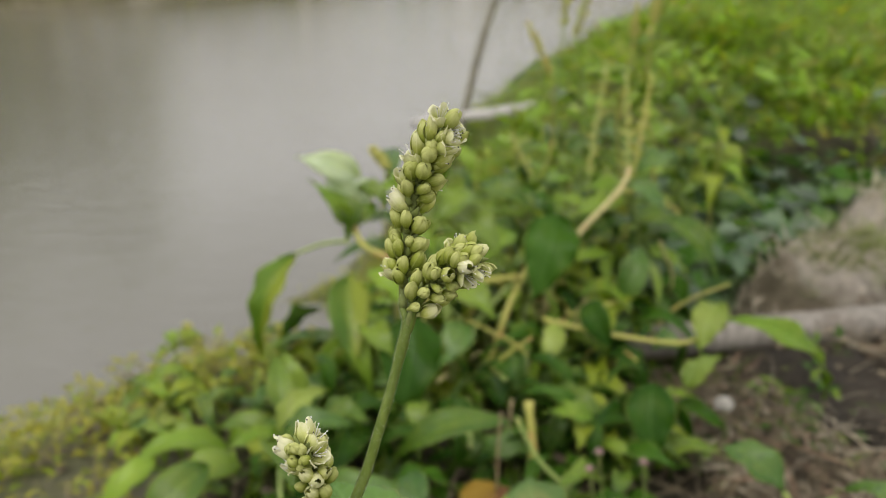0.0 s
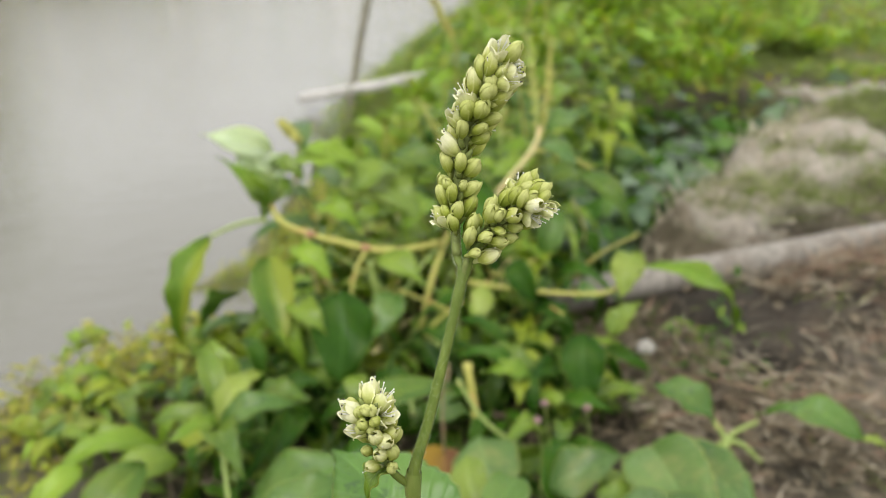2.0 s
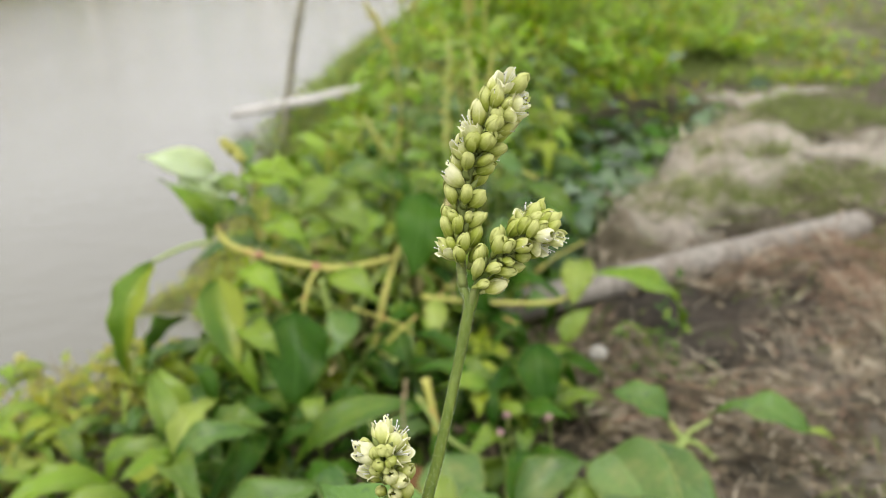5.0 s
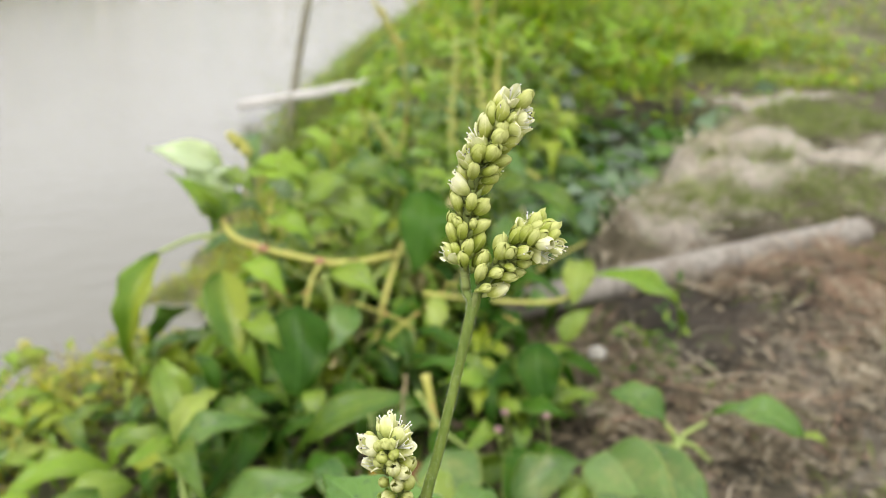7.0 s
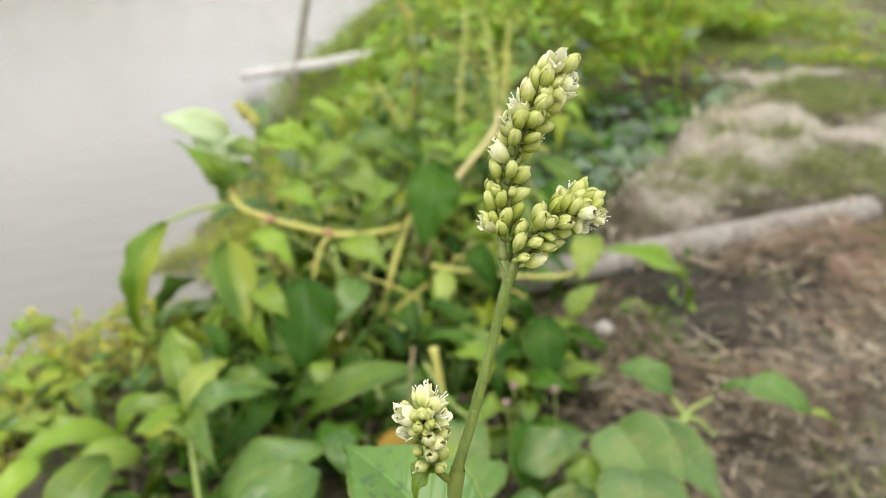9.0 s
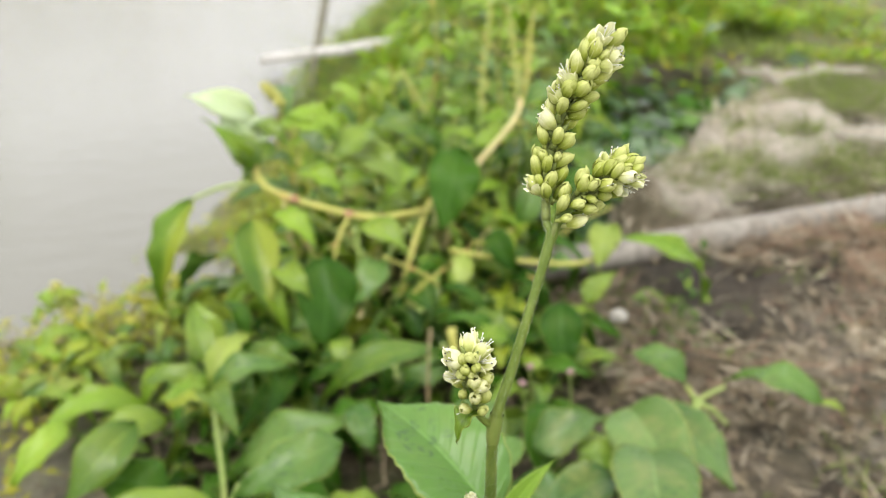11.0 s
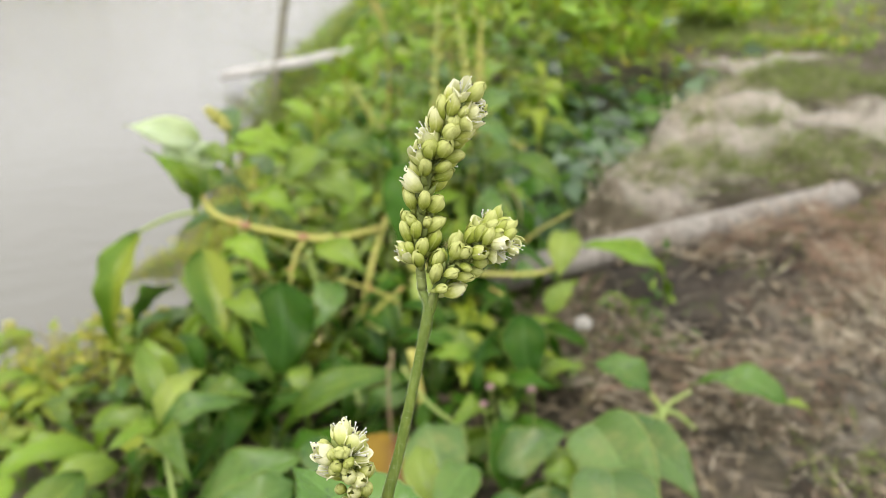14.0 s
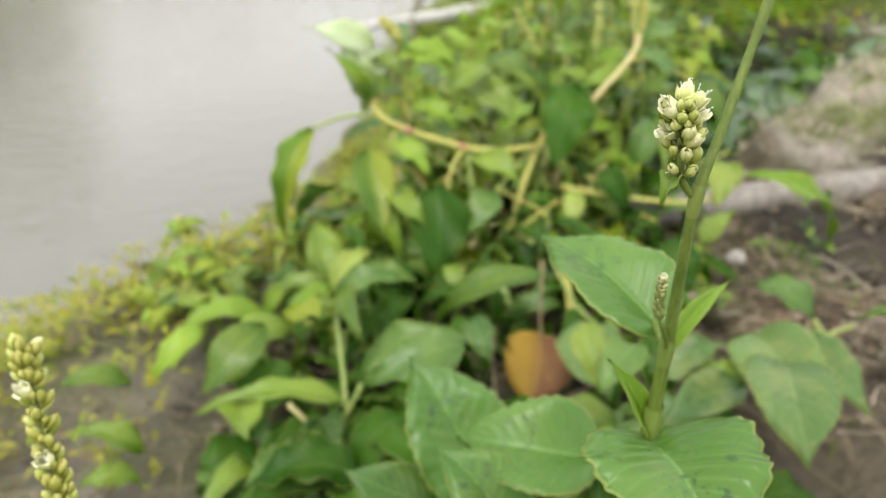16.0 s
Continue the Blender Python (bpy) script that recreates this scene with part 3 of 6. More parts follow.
def blades(name, label, category, spots, mat, length, width, lean, seed=1, aim=None):
    """Thin three-piece blades or straws in one mesh."""
    rng = random.Random(seed)
    verts, faces = [], []
    for (x, y, z), f in spots:
        s, a = length * f * rng.uniform(0.5, 1.4), rng.uniform(0, 6.283) if aim is None else rng.gauss(aim, 0.25)
        tilt = max(0.0, rng.gauss(lean, 0.25))
        d = Vector((math.cos(a) * math.cos(tilt), math.sin(a) * math.cos(tilt), math.sin(tilt)))
        side = d.cross(Vector((rng.gauss(0, 1), rng.gauss(0, 1), rng.gauss(0, 1)))).normalized() * width * rng.uniform(0.25, 0.6)
        third = d.cross(side).normalized() * width * 0.35
        bend = Vector((rng.gauss(0, 0.38), rng.gauss(0, 0.38), -0.25 * math.sin(tilt))) * s
        p = Vector((x, y, z))
        q = len(verts)
        for h, taper in ((0, 1), (0.5, 0.8), (1, 0.15)):
            c = p + d * s * h + bend * h * h
            verts += [c + side * taper, c - side * taper, c + third * taper]
        for r in (0, 3):
            for i in range(3):
                k2 = (i + 1) % 3
                faces.append((q + r + i, q + r + k2, q + r + 3 + k2, q + r + 3 + i))
    me = bpy.data.meshes.new(name)
    me.from_pydata([tuple(v) for v in verts], [], faces)
    me.materials.append(mat)
    return tagged(new(name, me), label, category, kind="stuff")


def on_land(rng, box, count, keep, lift=(0.0, 0.02)):
    spots = []
    while len(spots) < count:
        x, y = rng.uniform(box[0], box[2]), rng.uniform(box[1], box[3])
        f = keep(x, y)
        if rng.random() < f:
            spots.append(((x, y, land(x, y) + rng.uniform(*lift)), 1.0))
    return spots


R = random.Random(5)
# weeds along the shore beyond the bush
spots = []
while len(spots) < 44000:
    y = 1.35 + 9.5 * R.random() ** 2.1
    edge = max(-0.03, 0.01 + 0.27 * (y - 2.18)) + (0.04 * min(y - 4, 4) ** 2 + 0.3 * max(0, y - 8) if y > 4 else 0)
    x = edge + R.random() ** 0.8 * (0.55 + 0.50 * y)
    hump = 0.24 + 0.12 * noise.noise(Vector((x * 2.2, y * 1.6, 3))) + 0.15 * noise.noise(Vector((x * 7, y * 6, 1))) + 0.05 * noise.noise(Vector((x * 19, y * 15, 1)))
    inland = step(0.29 * y, 0.44 * y, x + 0.2 * noise.noise(Vector((x, y, 2)))) * step(1.6, 5.0, y)
    hump = hump * (1 - (0.45 * step(1.9, 2.6, y) + 0.48 * step(2.8, 5.0, y)) * (1 - inland)) + 0.14 * inland
    hump *= step(-0.05, 0.40 + 0.07 * y, x - edge + 0.05) * (1 - 0.85 * step(0.35 + 0.28 * y, 0.8 + 0.5 * y, x - edge))
    z = land(x, y)
    if x > 0.85 + 1.2 * (y - 1.5) + 0.3 * noise.noise(Vector((x * 3, y * 3, 12))) or (y < 1.5 and brink_of(x, y) < 0.1):
        continue
    hump *= 0.45 + 0.55 * step(1.4, 2.6, y)
    if noise.noise(Vector((x * 1.5, y * 1.5, 8))) < -0.15 - 0.4 * step(0.6, 0.1, x - edge) and R.random() < 0.8:
        continue
    if noise.noise(Vector((x * 8, y * 6.5, 18))) < -0.08 and R.random() < 0.8:
        continue
    if x - 0.42 * (y - 2.0) > 1.5 + 0.45 * noise.noise(Vector((x * 1.7, y * 1.7, 6))):
        continue
    if y < 2.95 and pond_distance(x, y) < 0.10 + 0.05 * noise.noise(Vector((x * 9, y * 9, 5))):
        continue
    if pond_distance(x, y) > -0.25:
        spots.append(((x, y, max(z, 0.0) + hump * (0.4 + 0.68 * R.random() ** 0.5)), (0.85 + 0.09 * y) * (R.random() < 0.2 and 1.9 or 1.0)))
scatter("shore_weeds", "dense yellow-green weeds along the pond's edge", "weeds", spots, [WEED, WEED, LEAF_FRESH, WEED, WEED_BANK, LEAF_YEL, LEAF_GREEN], 0.027, 0.5, 0.36, 3)
blades("shore_grass", "tall thin stalks among the weeds on the shore", "grass", [(p, 0.6 + 0.5 * R.random()) for p, f in spots[::7]], GRASS, 0.13, 0.0026, 1.2, 23)
# dark round-leaved cover in the hollow
spots = [((x, y, z + 0.14 * R.random() ** 0.8), 1.0) for (x, y, z), _ in
         on_land(R, (0.0, 0.75, 1.25, 1.75), 3300, lambda x, y: step(0.0, 0.05, brink_of(x, y)) * step(0.62, 0.45, brink_of(x, y)) * step(1.50, 1.28, y + 0.15 * noise.noise(Vector((x * 5, y * 5, 3)))))]
scatter("ground_cover", "dark green round-leaved creeping cover in the hollow", "ground cover", spots, [WEED_DEEP, LEAF_HOLLOW, WEED_DEEP, LEAF_HOLLOW, LEAF_DARK, LEAF_BLUE], 0.044, 0.2, 0.85, 4)
# low weeds on the meadow
spots = []
while len(spots) < 15000:
    y = 1.42 + 6.3 * R.random() ** 1.9
    x = 0.55 + 0.1 * y + R.random() * (0.6 + 0.95 * y)
    clump = 0.5 + 0.5 * noise.noise(Vector((x * 1.9, y * 1.9, 7)))
    if R.random() < moss_of(x, y) * step(0.30, 0.52, clump):
        spots.append(((x, y, land(x, y) + R.random() ** 1.5 * (0.03 + 0.13 * step(0.5, 0.8, clump))), 0.7 + 0.16 * y))
scatter("meadow_weeds", "low green weeds and grass on trodden earth", "weeds", spots, [WEED, LEAF_GREEN, LEAF_YEL, LEAF_GREEN, WEED_BANK], 0.032, 0.4, 0.4, 6)
# yellowish cover at the water's edge
spots = on_land(R, (-1.1, 0.30, 0.20, 2.3), 34000, lambda x, y: 0 if (x > -0.22 and y < 0.52 + 0.4 * (x + 0.22)) or (x > -0.33 and y < 0.47 and R.random() < 0.8) else step(-0.04, 0.03, pond_distance(x, y)) * (0.3 + 0.7 * step(0.45, 0.6, 0.5 + 0.5 * noise.noise(Vector((x * 6, y * 6, 4))))), (0.0, 0.035))
scatter("bank_weeds", "small yellowing weeds on the muddy slope", "weeds", spots, [WEED_BANK, WEED_BANK, WEED_BANK, LEAF_YEL], 0.0125, 0.4, 0.4, 8)
# low green weeds on the slope below the shore plants
spots = on_land(R, (-0.55, 1.15, 0.30, 2.7), 5000, lambda x, y: step(-0.03, 0.06, pond_distance(x, y)) * (0.25 + 0.75 * step(0.05, 0.16, pond_distance(x, y))), (0.0, 0.05))
scatter("slope_weeds", "low olive-green weeds on the slope beside the pole", "weeds", spots, [WEED, LEAF_GREEN, WEED_BANK, LEAF_YEL], 0.024, 0.4, 0.42, 18)
spots = [((x, y, max(z, 0.0)), f) for (x, y, z), f in on_land(R, (-0.36, 2.7, 1.0, 6.0), 3200, lambda x, y: step(-0.16, -0.02, pond_distance(x, y)) * step(0.10, 0.03, pond_distance(x, y)), (0.0, 0.10))]
scatter("fringe_weeds", "soft olive weeds leaning over the water's edge", "weeds", spots, [WEED, LEAF_GREEN, WEED_BANK], 0.026, 0.5, 0.36, 28)
blades("edge_grass", "wispy stalks standing along the water's edge", "grass", [((x, y, max(z, 0.0)), f) for (x, y, z), f in on_land(R, (-0.1, 2.2, 1.2, 6.0), 900, lambda x, y: step(-0.10, 0.0, pond_distance(x, y)) * step(0.30, 0.15, pond_distance(x, y)))], GRASS, 0.20, 0.0034, 1.15, 33)
# straw, grass and clods on the bare earth
bare = lambda x, y: 0 if y > 0.60 + 0.14 * (x - 0.27) else 0.12 + 0.88 * step(0.4, 0.6, 0.5 + 0.5 * noise.noise(Vector((x * 5, y * 5, 2))))
STRAW_PALE = plain("straw_pale", (0.62, 0.54, 0.40), 0.8, 0.5, 60.0, 0.15)
STRAW_RED = plain("straw_reddish", (0.42, 0.27, 0.18), 0.8, 0.5, 60.0, 0.1)
sparse = lambda x, y: bare(x, y) * (1 - 0.7 * math.exp(-((x - 0.37) / 0.10) ** 2 - ((y - 0.53) / 0.09) ** 2))
litter = lambda x, y: bare(x, y) * (1 - 0.65 * step(0.47, 0.55, y)) * (0.25 + 0.75 * step(0.36, 0.46, x + 0.15 * (y - 0.5)))
reddish = lambda x, y: sparse(x, y) * (0.10 + 0.90 * step(0.40, 0.50, x) * step(0.46, 0.56, y + 0.1 * x))
for mat_, count, long_, wide_, lean_, sd, where in ((STRAW, 12000, 0.018, 0.0012, 0.30, 2, sparse), (STRAW_PALE, 10000, 0.020, 0.0012, 0.26, 12, litter), (STRAW_RED, 9000, 0.020, 0.0012, 0.36, 13, reddish), (STRAW_PALE, 2200, 0.036, 0.0017, 0.40, 14, litter), (STRAW_RED, 1500, 0.036, 0.0017, 0.45, 15, reddish)):
    blades("dry_straw", "dry brown straw and rootlets on bare earth", "straw", on_land(R, (0.20, 0.12, 1.25, 1.0), count, where, (0.002, 0.026)), mat_, long_, wide_, lean_, sd)
blades("grass_tufts", "sparse short green grass on bare earth", "grass", on_land(R, (0.2, 0.2, 1.6, 1.65), 5200, lambda x, y: (0.06 + 0.94 * step(0.55, 0.7, 0.5 + 0.5 * noise.noise(Vector((x * 4, y * 4, 9))))) if y < 0.68 else moss_of(x, y), (-0.004, 0)), GRASS, 0.04, 0.0018, 0.8, 3)
blades("meadow_grass", "thin green grass beyond the mound", "grass", on_land(R, (0.7, 1.12, 3.4, 3.4), 11000, lambda x, y: 0.06 + 0.94 * moss_of(x, y), (-0.004, 0)), GRASS, 0.038, 0.003, 0.7, 9)
blades("leaf_litter", "dead stalks and litter under the plants", "litter", on_land(R, (-0.35, 0.1, 0.25, 0.7), 1500, lambda x, y: 0.7, (0.002, 0.015)), STRAW, 0.045, 0.002, 0.15, 17)
blades("pebbly_grass", "short dry grass on the crusted mound", "grass", on_land(R, (0.35, 0.72, 1.4, 1.35), 900, lambda x, y: 0.1 + 0.9 * moss_of(x, y), (-0.002, 0.004)), STRAW_PALE, 0.022, 0.0015, 0.5, 19)
blades("dry_stalks", "dry grey stalks lying along the brink of the mound", "straw", on_land(R, (0.30, 0.70, 0.95, 1.35), 420, lambda x, y: step(-0.12, -0.06, brink_of(x, y)) * step(0.05, 0.0, brink_of(x, y)), (0.001, 0.008)), STRAW_PALE, 0.07, 0.0026, 0.05, 29, math.atan2(0.737, 0.676))


def crumbs(name, label, spread, mat, small, large):
    verts, faces = [], []
    for (x, y, z), _ in spread:
        s = small + (large - small) * R.random() ** 4
        ring = [Vector((math.cos(i) * s * R.uniform(0.7, 1.3), math.sin(i) * s * R.uniform(0.7, 1.3), R.uniform(-0.3, 0.4) * s)) for i in (0, 1.05, 2.1, 3.14, 4.2, 5.2)]
        q = len(verts)
        verts += [(x + v.x, y + v.y, z + v.z) for v in [Vector((0, 0, s * 0.8)), Vector((0, 0, -s))] + ring]
        for i in range(6):
            j = (i + 1) % 6
            faces += [(q, q + 2 + i, q + 2 + j), (q + 1, q + 2 + j, q + 2 + i)]
    me = bpy.data.meshes.new(name)
    me.from_pydata(verts, [], faces)
    me.materials.append(mat)
    return tagged(new(name, me), label, "earth", kind="stuff")


spots = on_land(R, (0.17, 0.44, 0.42, 0.68), 260, lambda x, y: step(0.50, 0.64, 0.5 + 0.5 * noise.noise(Vector((x * 14, y * 14, 41)))) * step(0.40, 0.28, x - 0.3 * (y - 0.55)), (0.0, 0.02))
scatter("seedlings", "small green seedlings between the bush and the bare earth", "weeds", spots, [LEAF_GREEN, LEAF_DARK, LEAF_DARK], 0.016, 0.45, 0.42, 43)
crumbs("clods", "crumbs and clods of dry grey-brown earth", on_land(R, (0.2, 0.15, 1.2, 1.0), 3600, bare) + on_land(R, (-0.35, 0.1, 0.25, 0.6), 500, lambda x, y: 0.6), CLOD, 0.0010, 0.0060)
CLOD_PALE = plain("clod_pale", (0.46, 0.40, 0.32), 0.95, 0.5, 120.0)
crumbs("clods", "pale dry crumbs of earth on the mound", on_land(R, (0.40, 0.72, 1.5, 1.3), 700, lambda x, y: step(0.0, -0.05, brink_of(x, y)) * (1 - 0.7 * moss_of(x, y))), CLOD_PALE, 0.001, 0.005)
# far shrubs on the opposite bank
spots = []
while len(spots) < 17000:
    x, y = R.uniform(-20, 14), R.uniform(8, 40)
    d = pond_distance(x, y)
    if 0.1 < d < 14 and (y > 21 or x < -2):
        clump = 0.5 + 0.5 * noise.noise(Vector((x * 0.5, y * 0.5, 5)))
        if R.random() < 0.75 * step(0.36, 0.62, clump):
            spots.append(((x, y, land(x, y) + R.random() * (0.12 + 0.7 * step(0.5, 0.8, clump) * step(0.5, 3, d))), 1.0))
scatter("far_shrubs", "olive-green shrubs on the opposite bank", "shrubs", spots, [FAR_LEAF, FAR_LEAF, WEED_BANK, FAR_LEAF, LEAF_DARK], 0.26, 0.4, 0.6, 11)
spots = [((R.uniform(-32, 26), R.uniform(38, 43), 0.45 + 1.5 * R.random() ** 1.4), 1.0) for i in range(5000)]
scatter("far_hedge", "dark hedge far behind the opposite bank", "hedge", spots, [LEAF_DARK], 0.5, 0.4, 0.6, 12)


def far_tree(x, y, high, seed):
    """A leafy tree: tapered trunk, limbs and a ragged crown of many small leaves."""
    r = random.Random(seed)
    at = Vector((x, y, land(x, y)))
    tree = thing("tree", at, "leafy grey-green tree standing on the opposite bank", "tree", "trees on the far bank")
    bm = bmesh.new()
    top = at + Vector((r.uniform(-0.3, 0.3), 0, high * 0.8))
    tube(bm, smooth_line([at - Vector((0, 0, 0.1)), at.lerp(top, 0.4) + Vector((0.1, 0, 0)), top], 6), lambda s: 0.16 * (1 - 0.8 * s), 8)
    ends = [top]
    for i in range(7):
        p = at.lerp(top, 0.4 + 0.08 * i)
        e = p + Vector((math.cos(i * 2.4), math.sin(i * 2.4), 0.5)) * high * r.uniform(0.18, 0.3)
        tube(bm, [p, p.lerp(e, 0.5) + Vector((0, 0, 0.1)), e], lambda s: 0.045 * (1 - 0.7 * s), 6)
        ends.append(e)
    under(tree, new("trunk", mesh_from("trunk", bm, POLE_MAT)))
    verts, faces = [], []
    for i in range(1700):
        c = r.choice(ends)
        p = c + Vector((r.gauss(0, 1), r.gauss(0, 1), r.gauss(0, 0.8))) * high * 0.13
        d1 = Vector((r.gauss(0, 1), r.gauss(0, 1), r.gauss(0, 0.5))).normalized() * 0.42
        d3 = d1.cross(Vector((r.gauss(0, 1), r.gauss(0, 1), 1))).normalized() * 0.16
        q = len(verts)
        verts += [p, p + d1 * 0.5 + d3, p + d1, p + d1 * 0.5 - d3]
        faces.append((q, q + 1, q + 2, q + 3))
    me = bpy.data.meshes.new("crown")
    me.from_pydata([tuple(v) for v in verts], [], faces)
    me.materials.append(LEAF_DARK)
    under(tree, new("crown", me))


# ---- bamboo, pole and plank ----
ORANGE = ((0.0363, 0.3800, 0.4148), (0.0183, 0.3317, 0.3932), 0.0500)
DEAD_STALK = [(0.0397, 0.402, 0.4647), (0.0376, 0.3923, 0.4402), (0.0364, 0.3805, 0.4154)]
ARCH_NODES = [((-0.0467, 0.5621, 0.5103), (-0.0287, 0.5601, 0.5038)), ((-0.0012, 0.5554, 0.4968), (0.0177, 0.5544, 0.4928)), ((0.0278, 0.5576, 0.4906), (0.0552, 0.5721, 0.4872))]
BUD_LEAF = ((-0.0176, 0.0923, 0.6655), (-0.0236, 0.0893, 0.6625))
WHITE_FLOWER = (0.2250, 0.4725, 0.4189)
PINKS = [(0.0927, 0.3400, 0.4794), (0.1175, 0.3329, 0.4777), (0.0873, 0.3364, 0.4699), (0.2546, 0.4828, 0.4347)]
BAMBOO = ((0.6978, 0.6826, 0.4050), (0.2712, 0.6211, 0.4000))
POLE_FOOT, POLE_HIGH = (0.0336, 2.7640, 0.0000), (0.1573, 2.9506, 0.4148)
PLANK = ((-0.1131, 3.2508, 0.0500), (0.3739, 2.3746, 0.2951))


def build_bamboo():
    a, b = Vector(BAMBOO[0]), Vector(BAMBOO[1])
    far = b + (b - a) * 0.45
    root = thing("bamboo_pole", a, "weathered grey bamboo pole lying on the earth", "pole")
    line = [a.lerp(far, i / 60) for i in range(61)]
    bm = bmesh.new()
    tube(bm, line, lambda s: 0.0195 - 0.004 * s + 0.0016 * math.exp(-((((s * 5.3 + 0.2) % 1) - 0.5) * 22) ** 2), 18, caps=False)
    # hollow cut end
    tube(bm, [a + (far - a) * 0.0003, a + (far - a) * 0.12], lambda s: 0.0150, 18, caps=False)
    bmesh.ops.recalc_face_normals(bm, faces=bm.faces)
    me = mesh_from("culm", bm, BAMBOO_GREY)
    under(root, new("culm", me))
    bm = bmesh.new()
    d = (far - a).normalized()
    s1 = d.orthogonal().normalized()
    s2 = d.cross(s1)
    rim = [[bm.verts.new(a + (s1 * math.cos(t) + s2 * math.sin(t)) * r) for t in (2 * math.pi * i / 18 for i in range(18))] for r in (0.0195, 0.0150)]
    for i in range(18):
        j = (i + 1) % 18
        bm.faces.new((rim[0][i], rim[0][j], rim[1][j], rim[1][i]))
    under(root, new("cut_rim", mesh_from("cut_rim", bm, BAMBOO_GREY)))
    return root


build_bamboo()


def build_pole():
    foot, high = Vector(POLE_FOOT), Vector(POLE_HIGH)
    way = (high - foot).normalized()
    a, b = foot - way * 0.3, foot + way * 2.3
    bm = bmesh.new()
    line = [a.lerp(b, i / 40) + Vector((0.008 * math.sin(i * 0.4), 0, 0)) for i in range(41)]
    tube(bm, line, lambda s: 0.0165 - 0.003 * s + 0.0025 * math.exp(-((((s * 8) % 1) - 0.5) * 14) ** 2), 12)
    ob = new("upright_pole", mesh_from("upright_pole", bm, POLE_MAT))
    return tagged(ob, "thin dark wooden pole standing in the shallow water", "pole")


def build_plank():
    a, b = Vector(PLANK[0]), Vector(PLANK[1])
    d = (b - a).normalized()
    side = d.cross(Vector((0, 0, 1))).normalized()
    up = side.cross(d)
    bm = bmesh.new()
    n = 14
    rows = []
    for i in range(n + 1):
        p = a.lerp(b, i / n) + up * 0.002 * math.sin(i * 1.3)
        w_, h = 0.042 + 0.004 * math.sin(i * 2.1), 0.024
        rows.append([bm.verts.new(p + side * w_ * sx + up * h * sz) for sx, sz in ((-1, -0.6), (-0.85, 0.8), (-0.5, 1), (0.5, 1), (0.85, 0.8), (1, -0.6))])
    for r0, r1 in zip(rows, rows[1:]):
        for i in range(6):
            j = (i + 1) % 6
            bm.faces.new((r0[i], r0[j], r1[j], r1[i]))
    bm.faces.new(rows[0][::-1])
    bm.faces.new(rows[-1])
    bmesh.ops.recalc_face_normals(bm, faces=bm.faces)
    ob = new("plank", mesh_from("plank", bm, FOAM))
    return tagged(ob, "pale weathered plank lying over the water beside the pole", "plank")


build_pole()
build_plank()
for q in ((-13.2, 24.0, 6.0, 1), (-16.0, 21.5, 6.5, 2), (-18.0, 25.0, 7.0, 3), (-17.0, 19.0, 6.0, 4), (-20.5, 21.0, 7.0, 5), (-12.4, 24.6, 6.0, 6)):
    far_tree(*q)


# ---- florets ----
def tepal(bm, uv, k, opening, long, wide, mat=0, count=5, nu=10, nv=6):
    """One cupped tepal of a floret that stands on the origin and points along z."""
    mid = 2 * math.pi * k / count
    wide_open = step(0.35, 0.8, opening)
    rows = []
    for i in range(nu + 1):
        u = i / nu
        belly = float(np.interp(u, (0, 0.12, 0.30, 0.50, 0.68, 0.82, 0.93, 1.0), (0.32, 0.62, 0.90, 1.0, 0.97, 0.82, 0.56, 0.03)))
        lip = max(0.0, (u - 0.42) / 0.58) ** 1.4
        r = wide * (belly + (0.30 + 1.05 * opening - belly) * lip * min(1.0, opening * 1.7))
        z = long * (u - 0.24 * wide_open * lip * u)
        half = 0.82 - (0.04 + 0.28 * wide_open) * max(0.0, (u - 0.55) / 0.45) ** 2.2
        row = []
        for j in range(nv + 1):
            v = 2 * j / nv - 1
            a = mid + v * half
            # the left margin lies over its neighbour, the midrib stands out a little
            rr = r * (1 + 0.09 * v + 0.05 * math.exp(-(v * 4) ** 2))
            row.append((bm.verts.new((rr * math.cos(a), rr * math.sin(a), z - long * (0.05 + 0.12 * wide_open) * v * v * max(0.0, u - 0.45) * 2)), (j / nv, u)))
        rows.append(row)
    for r0, r1 in zip(rows, rows[1:]):
        for j in range(nv):
            vs = (r0[j], r0[j + 1], r1[j + 1], r1[j])
            f = bm.faces.new([q[0] for q in vs])
            f.material_index = mat
            for loop, q in zip(f.loops, vs):
                loop[uv].uv = q[1]


